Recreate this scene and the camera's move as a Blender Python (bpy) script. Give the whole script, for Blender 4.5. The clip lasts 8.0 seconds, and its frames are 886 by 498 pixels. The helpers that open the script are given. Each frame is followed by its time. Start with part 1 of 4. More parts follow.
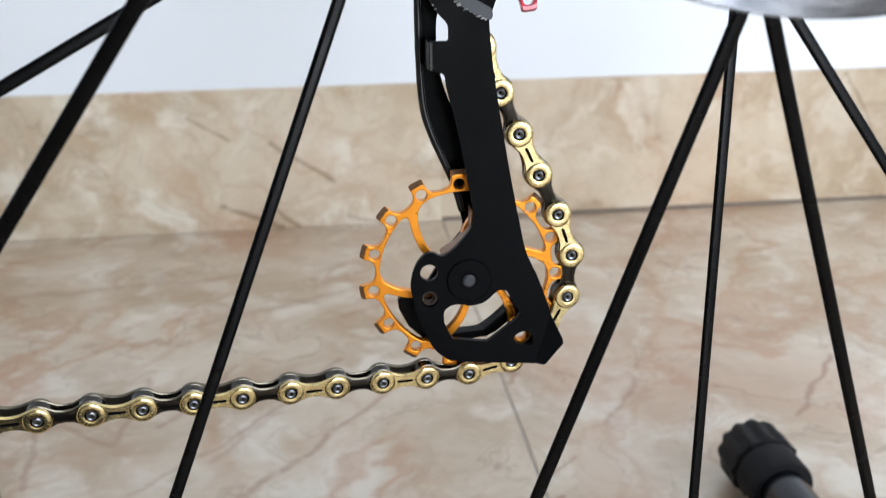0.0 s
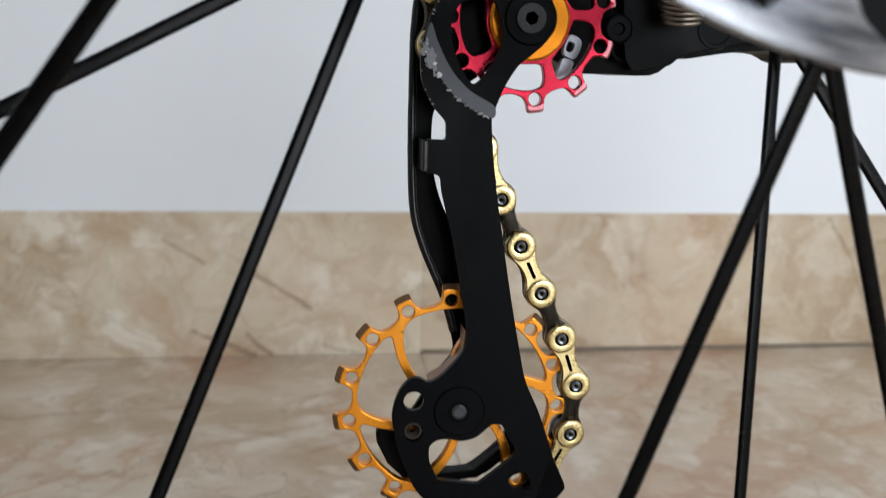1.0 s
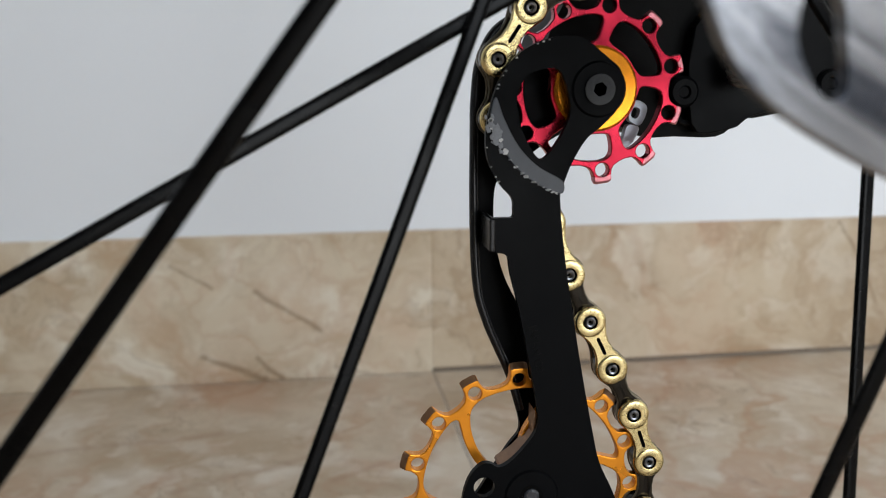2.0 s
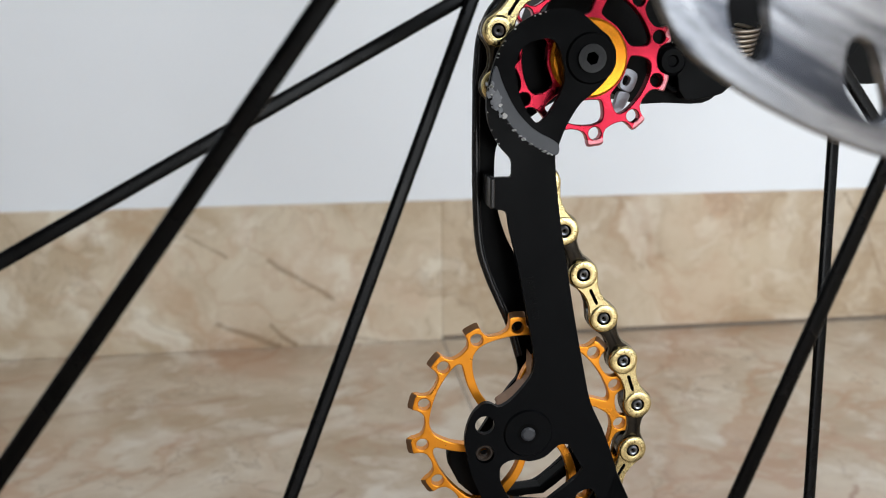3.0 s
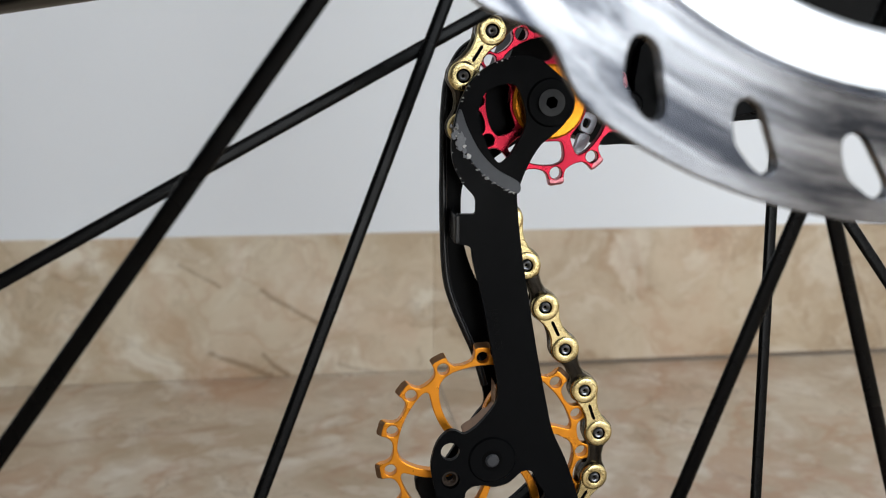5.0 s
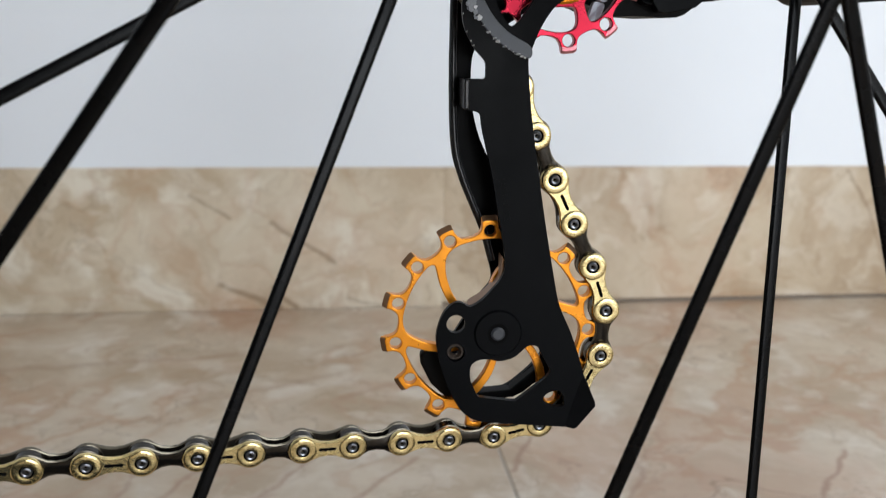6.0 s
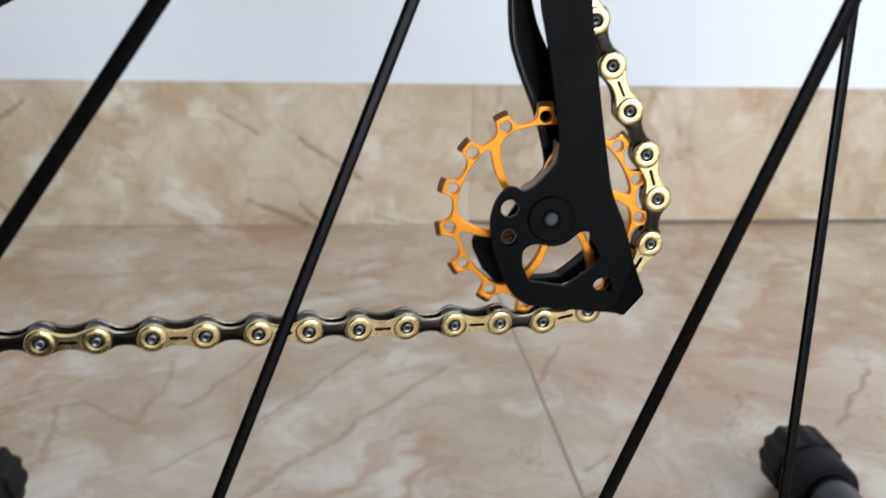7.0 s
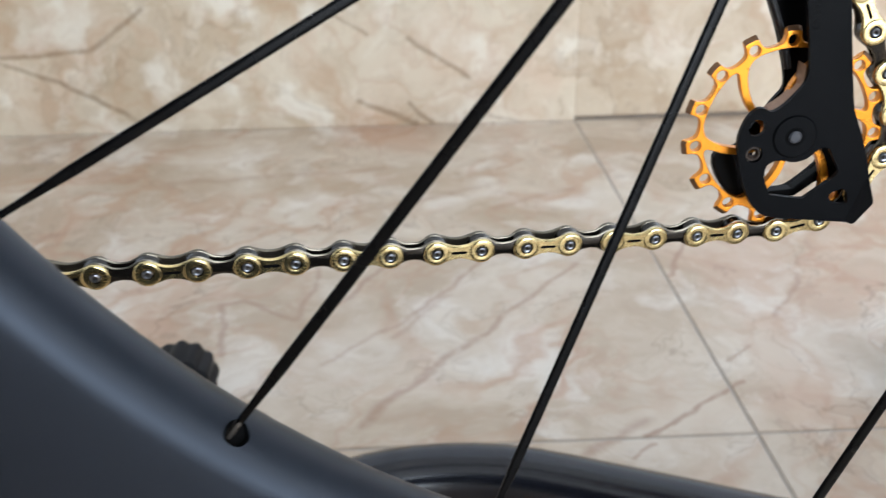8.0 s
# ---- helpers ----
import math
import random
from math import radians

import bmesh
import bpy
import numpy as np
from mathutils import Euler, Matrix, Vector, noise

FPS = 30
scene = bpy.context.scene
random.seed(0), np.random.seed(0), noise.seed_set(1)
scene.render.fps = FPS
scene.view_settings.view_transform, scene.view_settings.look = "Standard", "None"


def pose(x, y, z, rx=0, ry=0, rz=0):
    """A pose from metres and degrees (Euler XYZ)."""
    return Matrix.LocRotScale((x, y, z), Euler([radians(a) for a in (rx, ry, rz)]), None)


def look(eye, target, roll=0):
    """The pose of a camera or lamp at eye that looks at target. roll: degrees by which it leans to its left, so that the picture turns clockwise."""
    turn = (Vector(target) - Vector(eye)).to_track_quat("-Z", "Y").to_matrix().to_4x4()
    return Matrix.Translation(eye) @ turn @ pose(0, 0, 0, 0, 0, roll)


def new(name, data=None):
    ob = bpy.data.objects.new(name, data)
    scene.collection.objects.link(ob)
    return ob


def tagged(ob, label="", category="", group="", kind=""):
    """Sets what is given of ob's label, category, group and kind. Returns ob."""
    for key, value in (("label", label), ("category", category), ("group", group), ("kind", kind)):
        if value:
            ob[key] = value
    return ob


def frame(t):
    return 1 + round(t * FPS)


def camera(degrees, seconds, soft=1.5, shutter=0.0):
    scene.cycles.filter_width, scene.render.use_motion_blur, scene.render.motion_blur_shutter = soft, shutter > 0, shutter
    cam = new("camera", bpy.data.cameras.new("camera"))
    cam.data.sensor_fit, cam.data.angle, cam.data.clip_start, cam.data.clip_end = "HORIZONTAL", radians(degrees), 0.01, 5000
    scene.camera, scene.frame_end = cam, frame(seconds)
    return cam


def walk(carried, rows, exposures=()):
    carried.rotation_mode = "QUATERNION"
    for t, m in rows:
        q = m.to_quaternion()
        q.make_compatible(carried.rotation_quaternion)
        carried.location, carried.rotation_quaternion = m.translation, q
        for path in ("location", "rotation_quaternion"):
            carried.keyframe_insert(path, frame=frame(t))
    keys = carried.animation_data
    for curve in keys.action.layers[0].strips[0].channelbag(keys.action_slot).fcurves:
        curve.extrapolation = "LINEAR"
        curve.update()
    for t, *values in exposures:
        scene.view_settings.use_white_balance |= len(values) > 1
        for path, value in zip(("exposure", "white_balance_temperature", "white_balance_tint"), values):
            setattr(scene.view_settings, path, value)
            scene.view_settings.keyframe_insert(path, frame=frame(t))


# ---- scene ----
cam = camera(52.17, 8.0, soft=1.0, shutter=0.3)
PATH = [
    (0, (0.00783, -0.02935, 0.31146), (0.02883, 0.15776, 0.24403), -0.880),
    (0.3, (0.01019, -0.03207, 0.31722), (0.03185, 0.15648, 0.25415), -0.568),
    (0.5, (0.01116, -0.03096, 0.31745), (0.03466, 0.15956, 0.26133), 0.120),
    (0.7, (0.01108, -0.02019, 0.30624), (0.03693, 0.17178, 0.25644), 0.943),
    (0.8, (0.01078, -0.01302, 0.30059), (0.03689, 0.18001, 0.25521), 1.091),
    (1, (0.00775, -0.00311, 0.29907), (0.03458, 0.19133, 0.26069), 1.455),
    (1.2, (0.00626, 0.00390, 0.30004), (0.03472, 0.19896, 0.26620), 1.499),
    (1.3, (0.00542, 0.00750, 0.30193), (0.03442, 0.20253, 0.26844), 1.247),
    (1.5, (0.00042, 0.01232, 0.30827), (0.03045, 0.20731, 0.27549), 0.536),
    (1.7, (-0.00574, 0.01276, 0.31265), (0.02393, 0.20744, 0.27774), 0.046),
    (2.8, (-0.00741, -0.00302, 0.31619), (0.01862, 0.19053, 0.27301), -0.604),
    (3, (-0.00765, -0.00668, 0.31423), (0.01788, 0.18674, 0.27025), -0.345),
    (3.5, (-0.00611, -0.00889, 0.31484), (0.01905, 0.18452, 0.27058), -0.130),
    (3.8, (-0.00375, -0.00912, 0.31475), (0.02209, 0.18500, 0.27413), 0.046),
    (4, (-0.00543, -0.01393, 0.31470), (0.02048, 0.18062, 0.27620), 0.303),
    (4.2, (-0.00384, -0.01598, 0.31796), (0.02263, 0.17880, 0.28103), 0.166),
    (5.3, (-0.00114, -0.01785, 0.31580), (0.02456, 0.17681, 0.27772), 0.121),
    (5.5, (-0.00101, -0.01716, 0.31241), (0.02455, 0.17701, 0.27186), 0.425),
    (5.7, (-0.00061, -0.01859, 0.30488), (0.02401, 0.17516, 0.26183), 0.669),
    (6, (-0.00043, -0.01913, 0.29546), (0.02295, 0.17385, 0.24844), 0.866),
    (6.2, (-0.00079, -0.01855, 0.29433), (0.02262, 0.17394, 0.24537), 1.092),
    (6.5, (-0.00129, -0.02240, 0.29025), (0.01996, 0.16952, 0.23813), 1.178),
    (6.7, (-0.00300, -0.02339, 0.28849), (0.01739, 0.16762, 0.23279), 1.282),
    (7, (-0.01049, -0.02436, 0.28527), (0.00892, 0.16471, 0.22303), 1.449),
    (7.2, (-0.01809, -0.02756, 0.28166), (-0.00229, 0.16034, 0.21498), 0.900),
    (7.3, (-0.02231, -0.02991, 0.28142), (-0.00815, 0.15721, 0.21224), 0.590),
    (7.5, (-0.03352, -0.03211, 0.28717), (-0.02196, 0.15364, 0.21395), 0.024),
    (7.6, (-0.04039, -0.03337, 0.28979), (-0.02988, 0.15153, 0.21428), -0.229),
    (7.8, (-0.05470, -0.03569, 0.29387), (-0.04641, 0.14747, 0.21397), -0.743),
    (8, (-0.06588, -0.03973, 0.30063), (-0.06007, 0.14127, 0.21574), -1.131),
]
cam.data.dof.use_dof = True
cam.data.dof.focus_distance = 0.215
cam.data.dof.aperture_fstop = 25.0
walk(cam, [(t, look(eye, aim, roll)) for t, eye, aim, roll in PATH],
     [(0.0, 0.87, 6470, 10), (0.6, 0.71, 6480, 10), (1.0, 0.40, 6760, 10), (1.7, 0.22, 6910, 10), (3.0, 0.50, 6910, 10), (3.5, 0.50, 6860, 10), (4.2, 0.28, 6910, 10), (5.5, 0.27, 7010, 10), (6.0, 0.49, 6760, 10), (6.5, 0.64, 6560, 10), (7.5, 0.74, 6440, 10), (8.0, 1.12, 6330, 10)])

# ---- world and light ----
world = bpy.data.worlds.new("world")
scene.world = world
world.use_nodes = True
sky = world.node_tree.nodes.new("ShaderNodeTexSky")
sky.sky_type, sky.sun_disc, sky.sun_elevation, sky.sun_rotation = "NISHITA", False, radians(40), radians(200)
world.node_tree.links.new(sky.outputs[0], world.node_tree.nodes["Background"].inputs[0])
world.node_tree.nodes["Background"].inputs[1].default_value = 0.1

# room: wall with the skirting in front (y), unseen window wall behind the camera
WALL_Y, SKIRT_Y, SKIRT_H = 0.938, 0.929, 0.1545
X0, X1, Y0, Z1 = -2.2, 2.4, -2.4, 2.6
WIN_X, WIN_Z = (0.20, 1.93), (0.03, 2.35)
# daylight lamp in an unseen opening, assumed from the reflections
lamp = bpy.data.lights.new("window_daylight", "AREA")
lamp.shape, lamp.size, lamp.size_y, lamp.energy, lamp.color = "RECTANGLE", 1.71, 2.3, 58.0, (0.86, 0.95, 1.06)
new("window_daylight", lamp).matrix_world = look(((WIN_X[0] + WIN_X[1]) / 2, Y0 + 0.03, 1.19), ((WIN_X[0] + WIN_X[1]) / 2, 0.0, 1.19))

# unseen side window, assumed for the light from the right
WIN_Y, WIN_ZE = (-2.3, -0.9), (0.7, 2.25)
lamp = bpy.data.lights.new("side_window_daylight", "AREA")
lamp.shape, lamp.size, lamp.size_y, lamp.energy, lamp.color = "RECTANGLE", 1.38, 1.5, 12.0, (1.0, 0.95, 0.87)
new("side_window_daylight", lamp).matrix_world = look((X1 - 0.03, (WIN_Y[0] + WIN_Y[1]) / 2, 1.48), (0.0, (WIN_Y[0] + WIN_Y[1]) / 2, 0.9))


# ---- materials ----
def material(name, colour, rough=0.5, metal=0.0, grain=0.0, grain_scale=200.0, bump=0.0, bump_scale=400.0, rough_vary=0.0, spec=0.5, piece=0.0):
    m = bpy.data.materials.new(name)
    m.use_nodes = True
    nt = m.node_tree
    b = nt.nodes["Principled BSDF"]
    b.inputs["Base Color"].default_value = (*colour, 1)
    b.inputs["Roughness"].default_value = rough
    b.inputs["Metallic"].default_value = metal
    b.inputs["Specular IOR Level"].default_value = spec
    co = nt.nodes.new("ShaderNodeTexCoord")
    if grain or piece:
        n = nt.nodes.new("ShaderNodeTexNoise")
        n.inputs["Scale"].default_value, n.inputs["Detail"].default_value = grain_scale, 6
        nt.links.new(co.outputs["Object"], n.inputs["Vector"])
        mix = nt.nodes.new("ShaderNodeMix")
        mix.data_type = "RGBA"
        mix.inputs["A"].default_value = (*[c * (1 - grain) for c in colour], 1)
        mix.inputs["B"].default_value = (*[min(1, c * (1 + grain)) for c in colour], 1)
        nt.links.new(n.outputs["Fac"], mix.inputs["Factor"])
        out = mix.outputs["Result"]
        if piece:
            info = nt.nodes.new("ShaderNodeObjectInfo")
            hsv = nt.nodes.new("ShaderNodeHueSaturation")
            mr = nt.nodes.new("ShaderNodeMapRange")
            mr.inputs["To Min"].default_value, mr.inputs["To Max"].default_value = 1 - piece, 1 + piece
            nt.links.new(info.outputs["Random"], mr.inputs["Value"])
            nt.links.new(mr.outputs["Result"], hsv.inputs["Value"])
            nt.links.new(out, hsv.inputs["Color"])
            out = hsv.outputs["Color"]
        nt.links.new(out, b.inputs["Base Color"])
    if rough_vary:
        n2 = nt.nodes.new("ShaderNodeTexNoise")
        n2.inputs["Scale"].default_value, n2.inputs["Detail"].default_value = grain_scale * 0.4, 5
        nt.links.new(co.outputs["Object"], n2.inputs["Vector"])
        mr2 = nt.nodes.new("ShaderNodeMapRange")
        mr2.inputs["From Min"].default_value, mr2.inputs["From Max"].default_value = 0.3, 0.7
        mr2.inputs["To Min"].default_value, mr2.inputs["To Max"].default_value = max(0.02, rough - rough_vary), min(1, rough + rough_vary)
        nt.links.new(n2.outputs["Fac"], mr2.inputs["Value"])
        nt.links.new(mr2.outputs["Result"], b.inputs["Roughness"])
    if bump:
        n3 = nt.nodes.new("ShaderNodeTexNoise")
        n3.inputs["Scale"].default_value, n3.inputs["Detail"].default_value = bump_scale, 4
        nt.links.new(co.outputs["Object"], n3.inputs["Vector"])
        bp = nt.nodes.new("ShaderNodeBump")
        bp.inputs["Strength"].default_value, bp.inputs["Distance"].default_value = bump, 0.0005
        nt.links.new(n3.outputs["Fac"], bp.inputs["Height"])
        nt.links.new(bp.outputs["Normal"], b.inputs["Normal"])
    return m


def marble(name, veins, plane, tone):
    """Polished beige marble-look tile. veins: (ax, ay, bx, by, half width, strength) in metres on the plane 'xz' or 'xy'."""
    m = bpy.data.materials.new(name)
    m.use_nodes = True
    nt = m.node_tree
    L = nt.links.new
    b = nt.nodes["Principled BSDF"]
    geo = nt.nodes.new("ShaderNodeNewGeometry")

    def node(kind, **values):
        n = nt.nodes.new(kind)
        for k, v in values.items():
            n.inputs[k].default_value = v
        return n

    def math_node(op, a, bb=None, clamp=False):
        n = nt.nodes.new("ShaderNodeMath")
        n.operation, n.use_clamp = op, clamp
        for i, v in enumerate((a, bb)):
            if v is None:
                continue
            if isinstance(v, (int, float)):
                n.inputs[i].default_value = v
            else:
                L(v, n.inputs[i])
        return n.outputs[0]

    def noise_at(vec, scale, detail, rough=0.55, distortion=0.0):
        n = node("ShaderNodeTexNoise", Scale=scale, Detail=detail, Roughness=rough, Distortion=distortion)
        L(vec, n.inputs["Vector"])
        return n

    def mixed(a, bb, fac):
        n = nt.nodes.new("ShaderNodeMix")
        n.data_type = "RGBA"
        for key, v in (("A", a), ("B", bb)):
            if isinstance(v, tuple):
                n.inputs[key].default_value = (*[c * t for c, t in zip(v, tone)], 1)
            else:
                L(v, n.inputs[key])
        L(fac, n.inputs["Factor"])
        return n.outputs["Result"]

    def ramp(value, lo, hi, to0=0.0, to1=1.0):
        n = node("ShaderNodeMapRange")
        n.interpolation_type = "SMOOTHSTEP"
        n.inputs["From Min"].default_value, n.inputs["From Max"].default_value = lo, hi
        n.inputs["To Min"].default_value, n.inputs["To Max"].default_value = to0, to1
        L(value, n.inputs["Value"])
        return n.outputs["Result"]

    # every tile is cut from another place of the stone
    pos = geo.outputs["Position"]
    warp = noise_at(pos, 7.0, 4)
    vm = nt.nodes.new("ShaderNodeVectorMath")
    vm.operation = "MULTIPLY_ADD"
    L(warp.outputs["Color"], vm.inputs[0])
    vm.inputs[1].default_value = (0.16, 0.16, 0.16)
    L(pos, vm.inputs[2])
    warped = vm.outputs[0]
    clouds = noise_at(warped, 9.0, 6, 0.6)
    col = mixed(MARBLE_DARK, MARBLE_LIGHT, ramp(clouds.outputs["Fac"], 0.36, 0.62))
    pink = noise_at(warped, 5.0, 4)
    col = mixed(col, MARBLE_PINK, ramp(pink.outputs["Fac"], 0.50, 0.70, 0.0, 0.62 if plane == "xy" else 0.42))
    pale = noise_at(warped, 16.0, 5)
    col = mixed(col, MARBLE_PALE, ramp(pale.outputs["Fac"], 0.50, 0.68, 0.0, 0.85))
    mott = noise_at(warped, 34.0, 4, 0.6)
    col = mixed(col, MARBLE_DARK, ramp(mott.outputs["Fac"], 0.50, 0.70, 0.0, 0.38))
    mott2 = noise_at(warped, 24.0, 4, 0.6)
    col = mixed(col, MARBLE_PALE, ramp(mott2.outputs["Fac"], 0.55, 0.70, 0.0, 0.5))
    # webs of orange-brown veins
    fine = noise_at(pos, 20.0, 5, 0.6)
    vf = nt.nodes.new("ShaderNodeVectorMath")
    vf.operation = "MULTIPLY_ADD"
    L(fine.outputs["Color"], vf.inputs[0])
    vf.inputs[1].default_value = (0.05, 0.05, 0.05)
    L(warped, vf.inputs[2])
    run = nt.nodes.new("ShaderNodeMapping")
    run.vector_type = "TEXTURE"
    run.inputs["Rotation"].default_value = (0, 0, radians(54)) if plane == "xy" else (0, radians(34), 0)
    run.inputs["Scale"].default_value = (2.6, 1.0, 1.0) if plane == "xy" else (1.7, 1.0, 1.0)
    L(vf.outputs[0], run.inputs["Vector"])
    webs = ((9.0, 0.075, 0.62, 4.0), (17.0, 0.09, 0.32, 7.0)) if plane == "xy" else ((7.0, 0.055, 0.30, 4.0), (13.0, 0.07, 0.24, 7.0))
    for scale, width, strength, seed in webs:
        web = nt.nodes.new("ShaderNodeTexVoronoi")
        web.feature = "DISTANCE_TO_EDGE"
        web.inputs["Scale"].default_value = scale
        L(run.outputs[0], web.inputs["Vector"])
        where = noise_at(pos, seed, 3)
        col = mixed(col, MARBLE_WEB, math_node("MULTIPLY", ramp(web.outputs["Distance"], 0.0, width, strength, 0.0), ramp(where.outputs["Fac"], 0.42, 0.58)))
    # fine natural veins
    for scale, width, strength, shift in ((4.5, 0.010, 0.42, 0.0), (8.0, 0.012, 0.3, 3.7)):
        off = nt.nodes.new("ShaderNodeVectorMath")
        off.operation = "ADD"
        L(warped, off.inputs[0])
        off.inputs[1].default_value = (shift, shift * 0.7, shift * 0.3)
        v = noise_at(off.outputs[0], scale, 5, 0.6)
        line = math_node("ABSOLUTE", math_node("SUBTRACT", v.outputs["Fac"], 0.5))
        patch = noise_at(pos, 6.0 + shift, 2)
        col = mixed(col, MARBLE_VEIN, math_node("MULTIPLY", ramp(line, 0.0, width * (1.0 if plane == "xy" else 1.5), strength * (1.0 if plane == "xy" else 0.6), 0.0), ramp(patch.outputs["Fac"], 0.42, 0.62)))
    # the single strong veins
    sep = nt.nodes.new("ShaderNodeSeparateXYZ")
    wob = noise_at(pos, 22.0, 4)
    vw = nt.nodes.new("ShaderNodeVectorMath")
    vw.operation = "MULTIPLY_ADD"
    L(wob.outputs["Color"], vw.inputs[0])
    wave = 0.012 if plane == "xz" else 0.022
    vw.inputs[1].default_value = (wave, wave, wave)
    L(pos, vw.inputs[2])
    back = nt.nodes.new("ShaderNodeVectorMath")
    back.operation = "SUBTRACT"
    L(vw.outputs[0], back.inputs[0])
    back.inputs[1].default_value = (wave / 2, wave / 2, wave / 2)
    L(back.outputs[0], sep.inputs[0])
    px, py = sep.outputs["X"], sep.outputs["Z" if plane == "xz" else "Y"]
    grain = noise_at(pos, 90.0, 3)
    total = None
    for ax, ay, bx, by, half, strength in veins:
        dx, dy = bx - ax, by - ay
        ln = dx * dx + dy * dy
        qx, qy = math_node("SUBTRACT", px, ax), math_node("SUBTRACT", py, ay)
        h = math_node("DIVIDE", math_node("ADD", math_node("MULTIPLY", qx, dx), math_node("MULTIPLY", qy, dy)), ln, True)
        ex = math_node("SUBTRACT", qx, math_node("MULTIPLY", h, dx))
        ey = math_node("SUBTRACT", qy, math_node("MULTIPLY", h, dy))
        d = math_node("SQRT", math_node("ADD", math_node("MULTIPLY", ex, ex), math_node("MULTIPLY", ey, ey)))
        s = ramp(d, 0.0, half * 0.72, strength, 0.0)
        total = s if total is None else math_node("MAXIMUM", total, s)
    if total is not None:
        total = math_node("MULTIPLY", total, ramp(grain.outputs["Fac"], 0.25, 0.5, 0.45, 1.0))
        col = mixed(col, MARBLE_VEIN if plane == "xz" else MARBLE_RUST, total)
    L(col, b.inputs["Base Color"])
    b.inputs["Roughness"].default_value = 0.3
    return m


MARBLE_WEB, MARBLE_RUST = (0.44, 0.25, 0.145), (0.33, 0.19, 0.125)
MARBLE_DARK, MARBLE_LIGHT = (0.45, 0.35, 0.25), (0.62, 0.54, 0.44)
MARBLE_PINK, MARBLE_PALE, MARBLE_VEIN = (0.56, 0.38, 0.28), (0.72, 0.67, 0.60), (0.20, 0.12, 0.065)

M_SKIRT = marble("skirting_marble", (
    (-0.068, 0.097, -0.003, 0.053, 0.0064, 0.58), (-0.152, 0.126, -0.112, 0.099, 0.0055, 0.5),
    (-0.124, 0.028, -0.06, 0.002, 0.0075, 0.68), (-0.069, 0.025, -0.043, 0.0, 0.006, 0.65),
    (-0.344, 0.133, -0.404, 0.091, 0.007, 0.6), (-0.404, 0.091, -0.5, 0.086, 0.006, 0.6),
    (-0.5, 0.08, -0.44, 0.059, 0.006, 0.55), (-0.44, 0.059, -0.36, 0.008, 0.007, 0.65),
    (0.012, 0.011, 0.051, 0.0, 0.005, 0.4)), "xz", (1.03, 1.02, 0.96))
# the tile to the rear is browner and plainer
# its dark tone and the 0.40 m vein also paint the light's falloff
M_SKIRT_R = marble("tan_shaded_skirting_marble", (
    (0.57, 0.15, 0.60, 0.11, 0.006, 0.6), (0.60, 0.11, 0.625, 0.05, 0.005, 0.5), (0.70, -0.05, 0.72, 0.2, 0.40, 0.30),
    (0.33, 0.13, 0.36, 0.09, 0.03, 0.12), (0.27, 0.0, 0.30, 0.05, 0.03, 0.10)), "xz", (0.88, 0.83, 0.745))
# veins of the floor: behind the chain's line, then those towards the camera
VEINS_BACK = (
    (0.052, 0.569, -0.028, 0.467, 0.006, 0.6), (-0.028, 0.467, -0.101, 0.373, 0.008, 0.6),
    (-0.079, 0.597, -0.120, 0.516, 0.006, 0.6), (-0.003, 0.599, -0.068, 0.502, 0.006, 0.6),
    (-0.068, 0.502, -0.125, 0.440, 0.006, 0.4), (-0.142, 0.586, -0.139, 0.539, 0.005, 0.5),
    (-0.139, 0.539, -0.149, 0.495, 0.006, 0.5), (0.146, 0.598, 0.119, 0.541, 0.005, 0.7),
    (0.368, 0.552, 0.299, 0.471, 0.005, 0.8), (0.003, 0.678, 0.075, 0.724, 0.009, 0.35),
    (-0.123, 0.679, -0.002, 0.733, 0.011, 0.35), (-0.3, 0.766, -0.085, 0.79, 0.012, 0.4),
    (0.175, 0.479, 0.209, 0.539, 0.005, 0.5), (-0.083, 0.468, -0.047, 0.528, 0.008, 0.4))
VEINS_FRONT = (
    (0.053, 0.355, 0.123, 0.403, 0.004, 0.75), (0.043, 0.334, 0.055, 0.349, 0.004, 0.6),
    (0.124, 0.427, 0.139, 0.443, 0.004, 0.5), (-0.193, 0.452, -0.203, 0.521, 0.006, 0.55),
    (-0.203, 0.521, -0.188, 0.528, 0.006, 0.6), (-0.188, 0.528, -0.149, 0.493, 0.006, 0.55),
    (0.059, 0.372, -0.009, 0.315, 0.008, 0.5))
M_FLOOR = marble("floor_marble", VEINS_BACK + VEINS_FRONT, "xy", (0.86, 0.835, 0.80))
M_WALL = material("wall_paint", (0.755, 0.785, 0.825), 0.7, grain=0.03, grain_scale=6, bump=0.12, bump_scale=220)
# dark on the unseen rear wall, so the metal mirrors less light
M_TAUPE = material("unseen_wall_taupe", (0.12, 0.115, 0.11), 0.7, grain=0.04, grain_scale=6, bump=0.12, bump_scale=220)
M_CEIL = material("ceiling_paint", (0.8, 0.8, 0.79), 0.8, grain=0.02, grain_scale=5)
M_GROUT = material("grout", (0.34, 0.295, 0.25), 0.9, grain=0.2, grain_scale=60)
M_JOINT = material("dark_joint", (0.20, 0.155, 0.12), 0.9, grain=0.3, grain_scale=80)
M_BLACK = material("black_anodised", (0.0020, 0.0022, 0.0027), 0.36, grain=0.25, grain_scale=300, bump=0.05, bump_scale=2500, rough_vary=0.08, spec=0.05)
M_GLOSS = material("black_gloss_edge", (0.008, 0.008, 0.009), 0.25, spec=0.35, grain=0.2, grain_scale=300)
